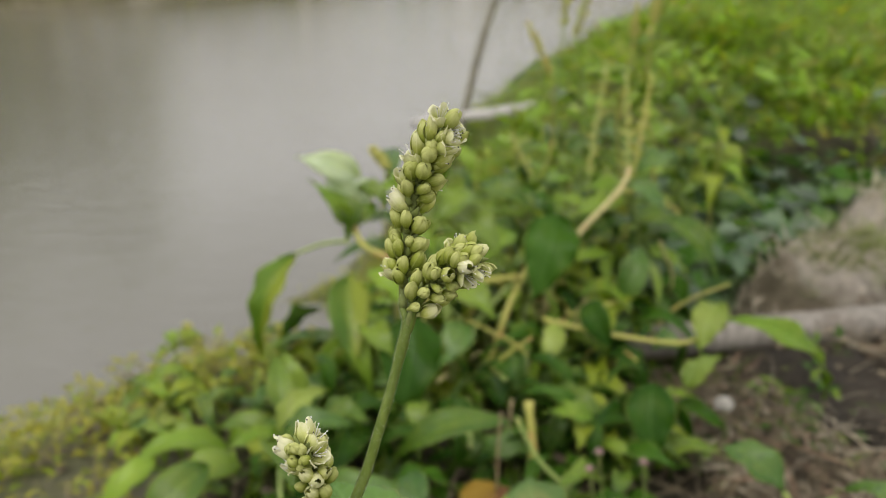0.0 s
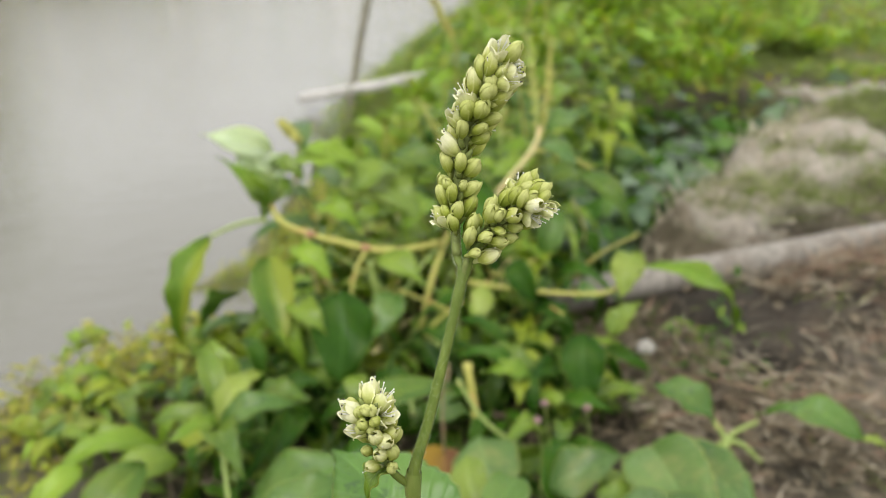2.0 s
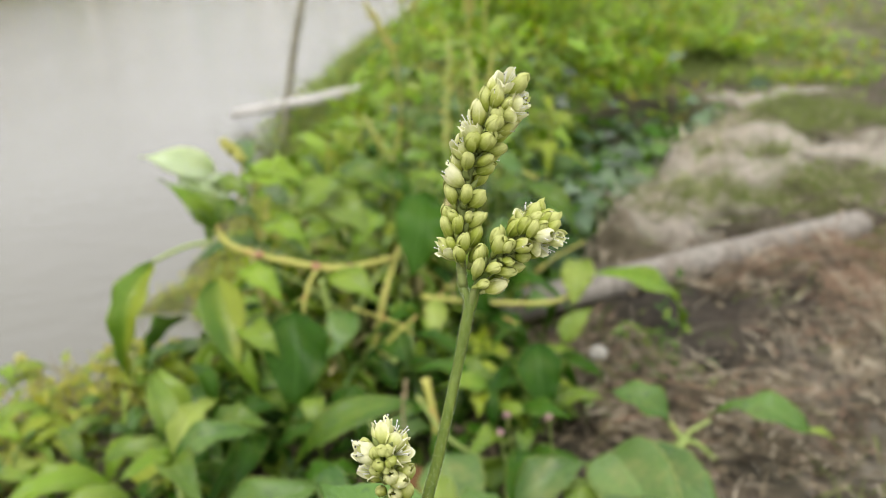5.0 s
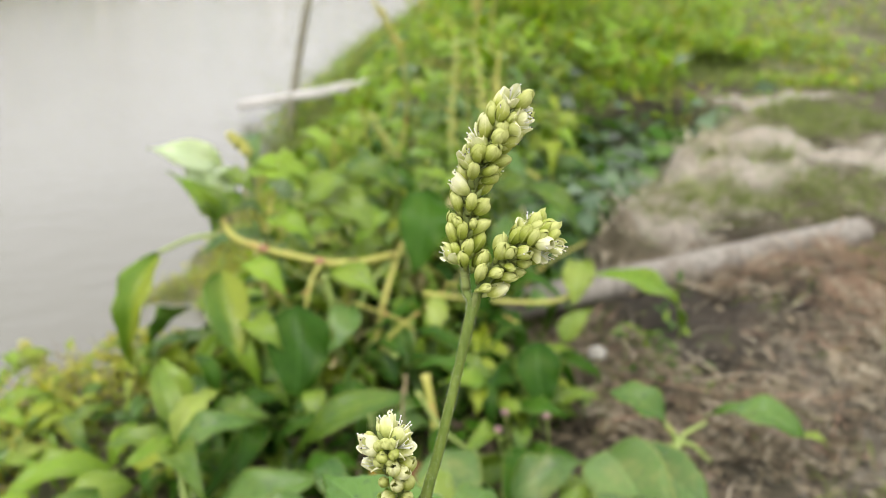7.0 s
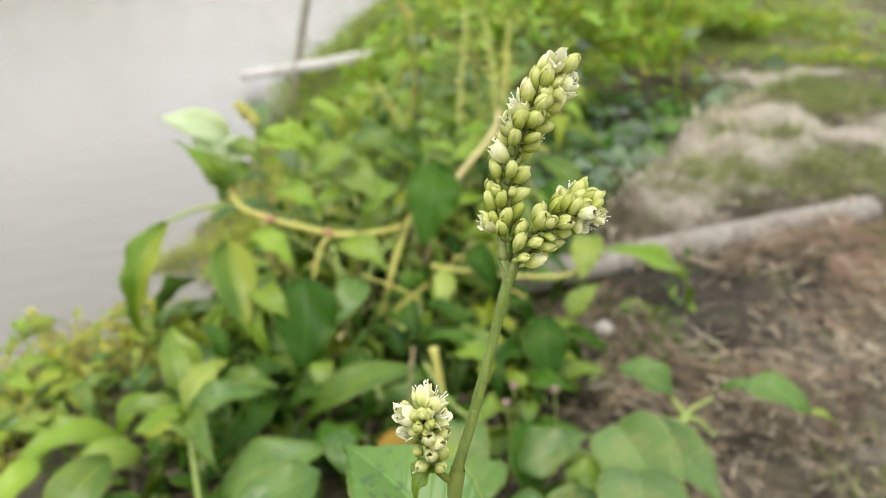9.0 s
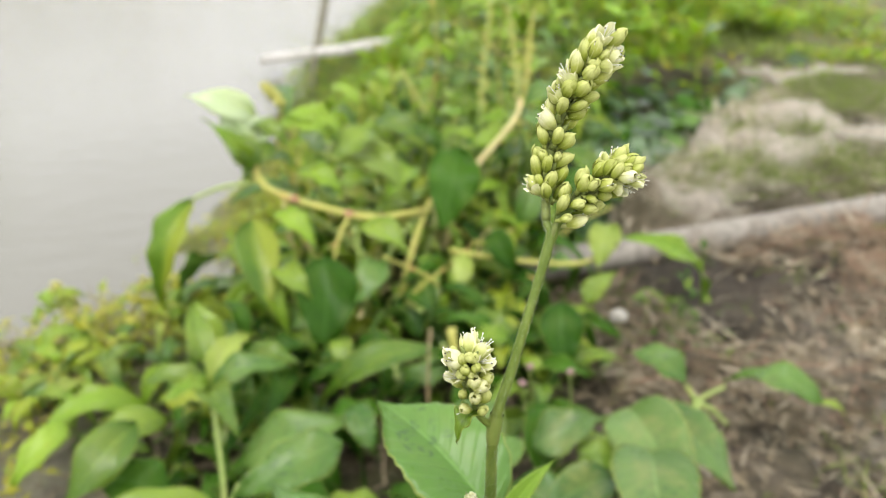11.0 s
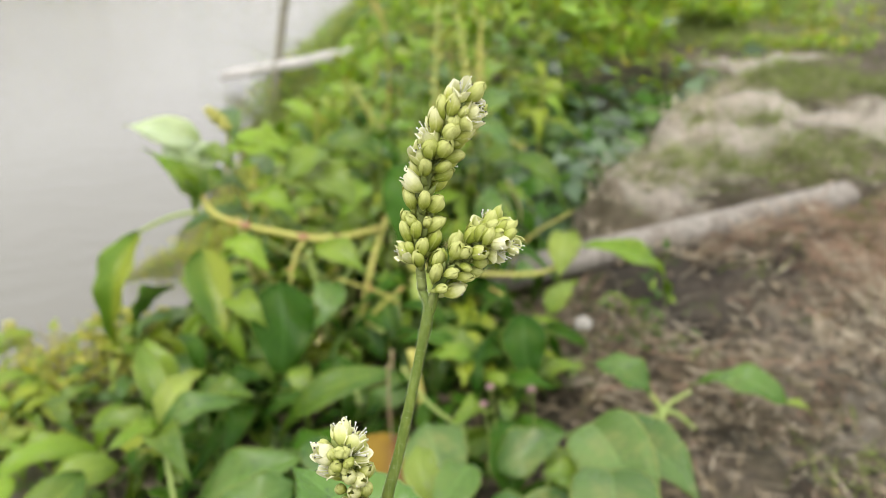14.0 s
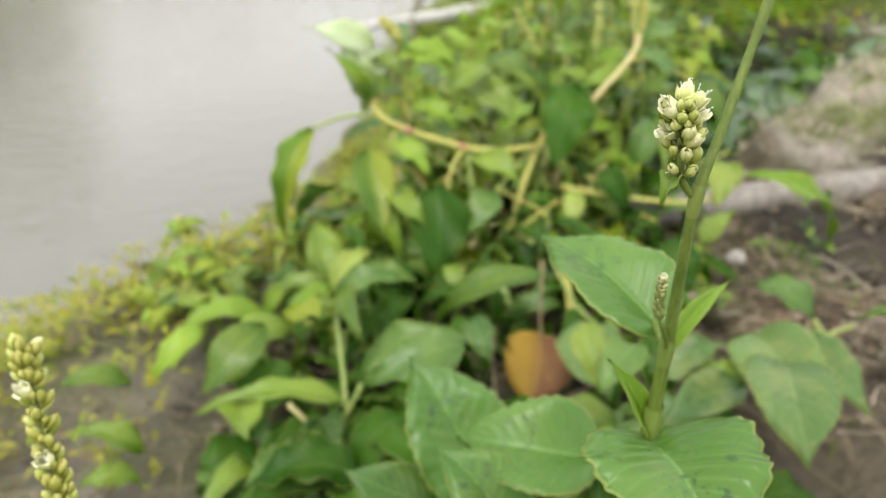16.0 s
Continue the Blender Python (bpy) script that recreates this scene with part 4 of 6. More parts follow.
def floret_mesh(kind, seed):
    """0 closed, 1 half open, 2 open, 3 a small young bud; 4 and 5 are old ones."""
    rng = random.Random(seed)
    old, kind = kind in (4, 5), {4: 0, 5: 3}.get(kind, kind)
    bm = bmesh.new()
    uv = bm.loops.layers.uv.new("UVMap")
    long = {0: 0.0036, 1: 0.0037, 2: 0.0035, 3: 0.0024}[kind] * rng.uniform(0.92, 1.08)
    wide = {0: 0.00098, 1: 0.00108, 2: 0.00122, 3: 0.00078}[kind] * rng.uniform(0.92, 1.06)
    opening = {0: 0.06, 1: 0.30, 2: 0.72, 3: 0.0}[kind] * rng.uniform(0.75, 1.2)
    squash = rng.uniform(0.86, 1.0)
    for q in range(5):
        tepal(bm, uv, q + rng.uniform(-0.14, 0.14), opening * rng.uniform(0.5, 1.5), long * rng.uniform(0.86, 1.07), wide * rng.uniform(0.90, 1.06))
    for v in bm.verts:
        v.co.x *= squash
        v.co.y += 0.06 * wide * math.sin(v.co.z / long * 3)
    # short stalk
    tube(bm, [Vector((0, 0, -0.0009)), Vector((0, 0, -0.0002)), Vector((0, 0, 0.0003))], lambda s: 0.00028 + 0.0002 * s, 7)
    n = {0: 0, 1: 2, 2: 6, 3: 0}[kind]
    for i in range(n):
        a = 6.283 * i / n + rng.uniform(-0.3, 0.3)
        out = rng.uniform(0.1, 0.4)
        d = Vector((math.cos(a) * out, math.sin(a) * out, 1))
        top = d * long * (rng.uniform(0.74, 1.04) if kind == 2 else rng.uniform(0.70, 0.88))
        tube(bm, [Vector((0, 0, long * 0.2)), top * 0.6 + Vector((0, 0, long * 0.1)), top], lambda s: 0.00005, 5, 1)
        n0 = len(bm.verts)
        bmesh.ops.create_icosphere(bm, subdivisions=1, radius=0.00012, matrix=Matrix.Translation(top))
        bm.verts.ensure_lookup_table()
        dark = 2 if rng.random() < 0.22 else 1
        for v in bm.verts[n0:]:
            for f in v.link_faces:
                f.material_index = dark
    return mesh_from("floret", bm, FLORET_OLD if old else FLORET_OPEN if kind == 2 else FLORET_HALF if kind == 1 else FLORET, STAMEN, ANTHER)


FLORETS = {kind: [floret_mesh(kind, 10 * kind + i) for i in range(9)] for kind in (0, 1, 2, 3, 4, 5)}


def along_axis(line, h):
    """The point and direction at a share h of a line."""
    s = max(0.0, min(0.9999, h)) * (len(line) - 1)
    i = int(s)
    p = line[i].lerp(line[i + 1], s - i)
    d = (line[min(i + 2, len(line) - 1)] - line[max(i - 1, 0)]).normalized()
    if h > 1:
        p = p + d * (h - 1) * sum((b - a).length for a, b in zip(line, line[1:]))
    return p, d


def flower_spike(plant, axis, listed, core, lift, toward, backs=14, seed=0, scale=1.0, name="flower_spike", label="", low=0.12):
    """A spike of florets round a stalk: the listed ones on its open side, others behind."""
    rng = random.Random(seed)
    line = smooth_line(axis, 6)
    bm = bmesh.new()
    tube(bm, line, lambda s: core * (1.0 - 0.35 * s), 9)
    # papery bracts that clasp the foot of the florets
    for i in range(34):
        p, d = along_axis(line, low + (0.96 - low) * (i + 0.5) / 34)
        a = i * 2.4
        o = d.orthogonal().normalized()
        o = (Matrix.Rotation(a, 3, d) @ o)
        tube(bm, [p + o * core * 0.4, p + o * (core + 0.0003) + d * 0.0006, p + o * (core + 0.0006) + d * 0.0013, p + o * (core + 0.0009) + d * 0.0019], lambda s: 0.0006 * (1 - 0.85 * s * s), 7, 0)
    spike = under(plant, new(name, mesh_from("rachis", bm, RACHIS)))
    if label:
        spike["label"] = label
    todo = [(h, a, kind, 0) for h, a, kind in listed]
    for i in range(backs):
        todo.append((low + (1.02 - low) * (i + 0.5) / backs, 180 + (-70 if i % 3 == 0 else 70 if i % 3 == 1 else 0) + rng.uniform(-15, 15), rng.choice((0, 0, 0, 1)), 1))
    for h, a, kind, hidden in todo:
        p, d = along_axis(line, h)
        front = (Vector(toward) - p)
        front = (front - d * front.dot(d)).normalized()
        right = d.cross(front).normalized()
        o = front * math.cos(radians(a)) + right * math.sin(radians(a))
        lean = 0.45 - 0.30 * step(0.85, 1.1, h) + 0.22 * max(0.0, math.sin(radians(a))) * step(0.35, 0.6, h)
        way = (o * lean + d * (1 - lean * 0.55) + Vector((rng.gauss(0, 0.1), rng.gauss(0, 0.1), rng.gauss(0, 0.1)))).normalized()
        if kind == 2:
            way = (way + o * 0.35).normalized()
        ob = new("floret", rng.choice(FLORETS[kind]))
        rot = way.to_track_quat("Z", "Y").to_matrix() @ Matrix.Rotation(rng.uniform(0, 6.28), 3, "Z")
        s = scale * rng.uniform(0.86, 1.12) * (1.12 if kind == 2 else 1.0)
        centre = p + o * lift * (1 - 0.35 * step(0.95, 1.1, h)) - way * 0.0018 * s
        ob.matrix_basis = Matrix.LocRotScale(centre, rot.to_quaternion(), (s, s, s))
        ob.parent = spike
    return spike


# ---- the flowering plant close by ----
STEM_LINE = [(-0.0059, 0.0993, 0.6956), (-0.0086, 0.0973, 0.6850), (-0.0122, 0.0944, 0.6730), (-0.0155, 0.0920, 0.6618), (-0.0137, 0.0957, 0.6410), (-0.0115, 0.0997, 0.6210), (-0.0105, 0.1015, 0.5937)]
NODES = [STEM_LINE[3], STEM_LINE[5], STEM_LINE[6]]
root_at = (-0.008, 0.108, land(-0.008, 0.108))
near_plant = thing("smartweed_plant", root_at, "flowering smartweed with cream-green flower spikes on a hairy stem", "plant")
MAIN_AXIS = [(-0.0064, 0.1007, 0.6986), (-0.0063, 0.1022, 0.7030), (-0.0059, 0.1032, 0.7078), (-0.0046, 0.1037, 0.7154), (-0.0023, 0.1022, 0.7225), (-0.0001, 0.1014, 0.7275)]
SIDE_AXIS = [(-0.0058, 0.0994, 0.6960), (-0.0044, 0.0995, 0.6992), (-0.0024, 0.0990, 0.7024), (0.0004, 0.0974, 0.7059), (0.0031, 0.0960, 0.7086), (0.0047, 0.0953, 0.7100)]
BUD_AXIS = [(-0.0191, 0.0917, 0.6662), (-0.0201, 0.0912, 0.6703), (-0.0213, 0.0903, 0.6759), (-0.0221, 0.0890, 0.6807)]
VIEW_SIDE = (-0.03, 0.0, 0.75)
flower_spike(near_plant, MAIN_AXIS,
             [(1.06, -26, 2), (1.075, 43, 0), (0.985, -29, 1), (0.935, -69, 0), (0.995, 29, 3), (0.945, 60, 2), (1.025, 79, 2), (1, 79, 2), (0.925, 4, 3), (0.855, -79, 1), (0.86, 13, 0), (0.89, 79, 3), (0.925, 79, 0), (0.845, 79, 1), (0.78, -79, 2), (0.78, 15, 0), (0.825, 69, 3), (0.75, -34, 0), (0.695, -79, 2), (0.67, -24, 0), (0.7, 42, 0), (0.735, 79, 0), (0.655, 79, 0), (0.59, -79, 2)]
             + [(0.52, -79, 0), (0.54, 2, 0), (0.525, 59, 0), (0.46, -79, 3), (0.455, -49, 3), (0.415, -18, 0), (0.38, -79, 0), (0.435, 69, 0), (0.46, 24, 3), (0.315, 9, 0), (0.315, -53, 3), (0.345, 79, 0), (0.265, -72, 0), (0.23, -9, 0), (0.25, -73, 2)],
             0.0008, 0.0022, VIEW_SIDE, 26, 1, 1.08, "flower_spike", "long curved spike of closed cream-green buds", 0.2)
flower_spike(near_plant, SIDE_AXIS,
             [(0.845, -79, 2), (0.9, -53, 0), (0.95, -36, 0), (1.025, -27, 0), (1.07, -3, 0), (0.955, -3, 0), (1.025, 22, 0), (0.715, -54, 0), (0.795, -34, 0), (0.835, -9, 0), (0.57, -40, 0), (0.625, -11, 0), (0.41, -79, 0), (0.7, 17, 1), (0.905, 24, 2), (0.975, 79, 2), (0.78, 79, 2), (0.355, -33, 0), (0.45, 10, 0), (0.555, 37, 3), (0.635, 79, 3), (0.475, 64, 0), (0.295, 19, 3), (0.29, 79, 1)],
             0.0007, 0.0026, VIEW_SIDE, 14, 2, 1.05, "flower_spike", "short side spike with open cream flowers", 0.32)
flower_spike(near_plant, BUD_AXIS,
             [(0.97, -82, 2), (0.66, -86, 2), (1.02, 172, 2), (0.90, 78, 2), (0.98, 125, 2), (1.08, -38, 3), (1.08, 32, 3), (1.12, 0, 3), (0.97, -18, 3), (0.97, 24, 3), (0.87, 2, 3), (0.84, -42, 3), (0.72, 12, 1), (0.60, 34, 1), (0.62, 72, 1), (0.46, 4, 1), (0.42, 44, 0), (0.50, -44, 0), (0.26, -46, 1), (0.22, 24, 0)],
             0.0007, 0.0026, (-0.048, -0.002, 0.748), 12, 3, 1.10, "flower_spike", "small round head of cream-white florets", 0.45)
low = Vector(STEM_LINE[-1])
whole = [MAIN_AXIS[1], MAIN_AXIS[0]] + STEM_LINE + [tuple(low.lerp(Vector(root_at), 0.5) + Vector((0.002, 0.0, 0))), root_at[:2] + (root_at[2] - 0.01,)]
line = smooth_line(whole, 10)


def near_radius(s):
    z = line[min(len(line) - 1, int(s * (len(line) - 1) + 0.5))].z
    return float(np.interp(z, (0.36, 0.585, 0.610, 0.640, 0.657, 0.662, 0.668, 0.689, 0.693, 0.697, 0.703), (0.0030, 0.0021, 0.00160, 0.00118, 0.00104, 0.00114, 0.00092, 0.00080, 0.00095, 0.00070, 0.00060)))


bm = bmesh.new()
tube(bm, line, near_radius, 14)
under(near_plant, new("stem", mesh_from("stem", bm, STEM_NEAR)))
for p in NODES:
    p = Vector(p)
    bm = bmesh.new()
    k0 = min(range(len(line)), key=lambda i: abs(line[i].z - p.z))
    tube(bm, [line[k0 - q] for q in (-2, -1, 0, 1, 2)], lambda s: near_radius(k0 / (len(line) - 1)) * (1.08 + 0.16 * math.sin(3 * s)), 12, caps=False)
    under(near_plant, new("node_sheath", mesh_from("node_sheath", bm, STALK)))
AXIL = [(-0.0171, 0.0929, 0.6333), (-0.0183, 0.0927, 0.6377), (-0.0189, 0.0922, 0.6444)]
flower_spike(near_plant, AXIL, [(1.05, -60, 2), (1.06, 60, 2), (1.10, 0, 2), (0.92, -25, 2), (0.94, 30, 1), (0.80, 0, 1)], 0.0003, 0.0007, VIEW_SIDE, 0, 6, 0.50, "flower_spike", "young spike of tiny pale buds in the leaf axil", 0.2)
# stalks of the two side heads
for pts, r0, r1 in (([STEM_LINE[5], (-0.0140, 0.0960, 0.6275), AXIL[0], AXIL[1]], 0.0006, 0.0004), ([STEM_LINE[5], (-0.0105, 0.1060, 0.6205), (-0.0090, 0.1136, 0.6192)], 0.0008, 0.0008), ([STEM_LINE[3], tuple(Vector(STEM_LINE[3]).lerp(Vector(BUD_AXIS[0]), 0.55) + Vector((0, 0, -0.0006))), BUD_AXIS[0], BUD_AXIS[1]], 0.0007, 0.0006),
                    ([tuple(Vector(STEM_LINE[0]).lerp(Vector(STEM_LINE[1]), 0.24)), tuple(Vector(STEM_LINE[0]).lerp(Vector(SIDE_AXIS[1]), 0.3) + Vector((0.0003, 0, -0.0006))), SIDE_AXIS[1], SIDE_AXIS[2]], 0.00056, 0.00078)):
    bm = bmesh.new()
    tube(bm, smooth_line(pts, 6), lambda s: r0 + (r1 - r0) * s, 10)
    under(near_plant, new("flower_stalk", mesh_from("flower_stalk", bm, STEM_NEAR)))
# fine pale hairs
rng = random.Random(21)
verts, faces = [], []
for i in range(3600):
    s = rng.random() * 0.66
    p, d = along_axis(line, s)
    o = Matrix.Rotation(rng.uniform(0, 6.28), 3, d) @ d.orthogonal().normalized()
    r = near_radius(s)
    far = p + o * (r + rng.uniform(0.00012, 0.00042)) + d * rng.uniform(-0.00005, 0.00015)
    side = o.cross(d) * 0.000012
    q = len(verts)
    verts += [p + o * r * 0.97 + side, p + o * r * 0.97 - side, p + o * r * 0.97 + d * 0.00002, far]
    faces += [(q, q + 1, q + 3), (q + 1, q + 2, q + 3), (q + 2, q, q + 3)]
me = bpy.data.meshes.new("hairs")
me.from_pydata([tuple(v) for v in verts], [], faces)
me.materials.append(HAIR)
tagged(under(near_plant, new("hairs", me)), kind="stuff")
leaf(near_plant, BUD_LEAF[0], BUD_LEAF[1], 0.0044, LEAF_GREEN, 0.40, 0.6, -0.1, curl=0.15, name="leaf", label="small curled leaf under the flower head")

# ---- plants behind ----
bush_at = (0.06, 0.56, land(0.06, 0.56))
bush = thing("smartweed_bush", bush_at, "leafy smartweed bush with arching yellow stems and drooping leaves", "plant")
weed_at = (0.20, 0.36, land(0.20, 0.36))
right_weed = thing("weed_plant", weed_at, "low broad-leaved weed on the bare earth", "plant")
stem(bush, [(-0.0797, 0.5807, 0.5395), (-0.0707, 0.5711, 0.5205), (-0.0467, 0.5630, 0.5099), (-0.0287, 0.5610, 0.5034), (0.0178, 0.5553, 0.4924), (0.0674, 0.5765, 0.4860)], 0.0026, 0.003, STEM_YEL, 'stem')
stem(bush, [(-0.0818, 0.5726, 0.5227), (-0.1046, 0.5715, 0.5206), (-0.1296, 0.5677, 0.5124)], 0.0019, 0.0014, STEM_GREEN, 'petiole')
stem(bush, [(0.0012, 0.5559, 0.4968), (-0.0105, 0.5454, 0.4818), (-0.0189, 0.5287, 0.4565)], 0.0022, 0.0012, STEM_YEL, 'stem')
stem(bush, [(0.0950, 0.5994, 0.4347), (0.1168, 0.6089, 0.5005), (0.1640, 0.6240, 0.5527), (0.1749, 0.6381, 0.5705)], 0.0034, 0.0022, STEM_PALE, 'stem')
stem(bush, [(0.1640, 0.6240, 0.5527), (0.1922, 0.6169, 0.5510), (0.2161, 0.6031, 0.5379)], 0.0016, 0.0012, STEM_YEL, 'petiole')
stem(bush, [(0.0873, 0.5444, 0.4604), (0.1381, 0.5237, 0.4577), (0.1924, 0.5045, 0.4596), (0.2130, 0.4960, 0.4727)], 0.0022, 0.0016, STEM_YEL, 'stem')
stem(bush, [(0.0674, 0.5765, 0.4860), (0.0354, 0.5521, 0.4612), (0.0214, 0.5330, 0.4396)], 0.0015, 0.0012, STEM_GREEN, 'stem')
stem(bush, [(0.0508, 0.4078, 0.4566), (0.0654, 0.3920, 0.4331), (0.0868, 0.3783, 0.4167)], 0.0014, 0.0016, STEM_GREEN, 'petiole')
stem(bush, [(0.0541, 0.4639, 0.4329), (0.0464, 0.4328, 0.3911), (0.0390, 0.4025, 0.3510)], 0.0012, 0.0014, STEM_BROWN, 'stem')
stem(bush, [(0.0618, 0.4277, 0.4558), (0.0652, 0.4076, 0.4183), (0.0635, 0.3847, 0.3954)], 0.003, 0.003, STEM_YEL, 'stem')
stem(bush, [(-0.1060, 0.3980, 0.4620), (-0.1066, 0.3768, 0.4560), (-0.1010, 0.3303, 0.4110), (-0.1046, 0.2975, 0.3719)], 0.0013, 0.0018, STEM_GREEN, 'stem')
stem(bush, [(-0.1361, 0.3254, 0.4166), (-0.1193, 0.3144, 0.3997), (-0.1079, 0.3013, 0.3781)], 0.0016, 0.0018, STEM_PALE, 'petiole')
stem(bush, [(-0.0890, 0.3114, 0.4409), (-0.1025, 0.3070, 0.4100), (-0.1061, 0.3011, 0.3781)], 0.0016, 0.0018, STEM_GREEN, 'petiole')
stem(right_weed, [(0.2047, 0.3341, 0.4550), (0.2105, 0.3265, 0.4431), (0.1974, 0.3115, 0.4298), (0.1886, 0.3000, 0.4034)], 0.0016, 0.0026, STEM_GREEN, 'stem')
leaf(right_weed, (0.2900, 0.3080, 0.4490), (0.3090, 0.3005, 0.4450), 0.0060, LEAF_WAN, 0.1, 0.6, 0.4, curl=0.2)
stem(right_weed, [(0.2476, 0.3489, 0.4375), (0.2181, 0.3345, 0.4399), (0.2021, 0.3159, 0.4297)], 0.0014, 0.0016, STEM_GREEN, 'petiole')
leaf(near_plant, (-0.0090, 0.1136, 0.6192), (-0.0302, 0.1453, 0.6269), 0.0262, LEAF_NEAR, 0.08, 0.5, 0.8, near=True, roll=20)
leaf(near_plant, (-0.0067, 0.1079, 0.6156), (0.0079, 0.1126, 0.6310), 0.0046, LEAF_FRESH, 0.05, 0.7, 0.4, near=True)
leaf(near_plant, (-0.0100, 0.1002, 0.5908), (-0.0209, 0.1080, 0.6131), 0.0070, LEAF_FRESH, 0.05, 0.9, 0.3, near=True)
leaf(near_plant, (-0.0110, 0.0971, 0.5953), (-0.0104, 0.0637, 0.5973), 0.0399, LEAF_NEAR, 0.1, 0.4, 0.75, near=True)
leaf(near_plant, (-0.0110, 0.1398, 0.5483), (-0.0508, 0.1543, 0.5469), 0.0325, LEAF_NEAR, 0.12, 0.6, 0.5, near=True)
leaf(near_plant, (-0.0378, 0.1782, 0.4992), (-0.0639, 0.2128, 0.5362), 0.0425, LEAF_NEAR, 0.08, 0.4, 0.75, near=True)
leaf(near_plant, (-0.0388, 0.1275, 0.5317), (-0.0593, 0.1423, 0.5548), 0.0250, LEAF_NEAR, 0.16, 0.7, 0.5, near=True)
leaf(near_plant, (-0.0562, 0.1744, 0.4892), (-0.0920, 0.1782, 0.5104), 0.0255, LEAF_BLUE, 0.12, 0.3, 0.7, near=True)
leaf(near_plant, (-0.0120, 0.1471, 0.5303), (0.0125, 0.1679, 0.5306), 0.0141, LEAF_FRESH, 0.2, 0.3, 0.5)
leaf(bush, (-0.0313, 0.2778, 0.4935), (-0.0872, 0.2642, 0.4801), 0.0279, LEAF_BLUE, 0.12, 0.25, 0.6)
leaf(bush, (0.0556, 0.2609, 0.4988), (0.0284, 0.2352, 0.4892), 0.0211, LEAF_BLUE, 0.1, 0.3, 0.7)
leaf(bush, (0.0314, 0.2771, 0.5030), (0.0315, 0.2440, 0.4850), 0.0180, LEAF_WAN, 0.1, 0.3, 0.7)
leaf(bush, (-0.0744, 0.6067, 0.5716), (-0.1276, 0.5968, 0.5944), 0.0270, LEAF_PALE, 0.12, 0.5, 0.9, curl=0.1)
leaf(bush, (-0.0804, 0.5792, 0.5322), (-0.1154, 0.5735, 0.5799), 0.0150, LEAF_FRESH, 0.2, 0.6, 0.8)
leaf(bush, (-0.0798, 0.5899, 0.5291), (-0.1027, 0.5986, 0.5809), 0.0270, LEAF_PALE, 0.14, 0.4, 0.8)
leaf(bush, (-0.0798, 0.6071, 0.5414), (-0.0668, 0.6352, 0.5604), 0.0300, LEAF_PALE, 0.15, 0.5, 0.7)
leaf(bush, (-0.0027, 0.6024, 0.5566), (-0.0527, 0.5982, 0.5747), 0.0240, LEAF_FRESH, 0.14, 0.35, 0.6)
leaf(bush, (-0.0186, 0.6068, 0.5364), (-0.0404, 0.6127, 0.5530), 0.0200, LEAF_PALE, 0.15, 0.4, 0.6)
leaf(bush, (-0.0500, 0.5994, 0.5453), (-0.0830, 0.6322, 0.5541), 0.0200, LEAF_GREEN, 0.2, 0.4, 0.3)
leaf(bush, (-0.0793, 0.5722, 0.5343), (-0.0977, 0.5870, 0.5653), 0.0214, LEAF_GREEN, 0.2, 0.6, 0.5)
leaf(bush, (-0.1296, 0.5677, 0.5124), (-0.1687, 0.5225, 0.4390), 0.0270, LEAF_DROOP, 0.22, 0.8, 0.45, curl=.3)
leaf(bush, (-0.0543, 0.6050, 0.5654), (-0.0084, 0.5895, 0.5574), 0.0232, LEAF_FRESH, 0.2, 0.3, 0.6)
leaf(bush, (0.1038, 0.5981, 0.5390), (0.0784, 0.5487, 0.4753), 0.0507, LEAF_DARK, 0.08, 0.2, 0.8)
leaf(bush, (-0.0826, 0.5541, 0.4975), (-0.0718, 0.4881, 0.4413), 0.0355, LEAF_DROOP, 0.1, 0.4, 0.7)
leaf(bush, (-0.0246, 0.5266, 0.4721), (-0.0348, 0.4634, 0.4114), 0.0537, LEAF_DARK, 0.08, 0.3, 0.8)
leaf(bush, (0.0465, 0.4070, 0.4530), (-0.0378, 0.4227, 0.3979), 0.0271, LEAF_GREEN, 0.25, 0.3, 0.4)
leaf(bush, (-0.0896, 0.3533, 0.4169), (-0.0178, 0.3415, 0.4512), 0.0350, LEAF_BLUE, 0.12, 0.25, 0.6)
leaf(bush, (-0.1605, 0.4351, 0.4072), (-0.2338, 0.4047, 0.4023), 0.0232, LEAF_FRESH, 0.3, 0.4, 0.4)
leaf(bush, (-0.1402, 0.3939, 0.4267), (-0.1875, 0.3779, 0.4174), 0.0272, LEAF_GREEN, 0.2, 0.3, 0.5)
leaf(bush, (0.0558, 0.3556, 0.4472), (0.0615, 0.2978, 0.4269), 0.0418, LEAF_WORN, 0.1, 0.25, 0.75)
leaf(bush, (0.0913, 0.3167, 0.4334), (0.1386, 0.3154, 0.4538), 0.0301, LEAF_WORN, 0.12, 0.2, 0.6)
leaf(bush, (0.1577, 0.4502, 0.4566), (0.1526, 0.4070, 0.4147), 0.0363, LEAF_DARK, 0.1, 0.3, 0.75)
leaf(bush, (0.2164, 0.4742, 0.4981), (0.3017, 0.4695, 0.4293), 0.0241, LEAF_FRESH, 0.25, 0.4, 0.4)
leaf(bush, (0.2279, 0.5186, 0.4892), (0.2053, 0.4867, 0.4611), 0.0285, LEAF_WAN, 0.1, 0.4, 0.6)
leaf(bush, (0.1987, 0.5950, 0.5342), (0.2357, 0.5424, 0.4945), 0.0220, LEAF_GREEN, 0.3, 0.7, 0.5)
leaf(bush, (0.0300, 0.6215, 0.5487), (-0.0145, 0.5980, 0.5263), 0.0304, LEAF_GREEN, 0.2, 0.3, 0.5)
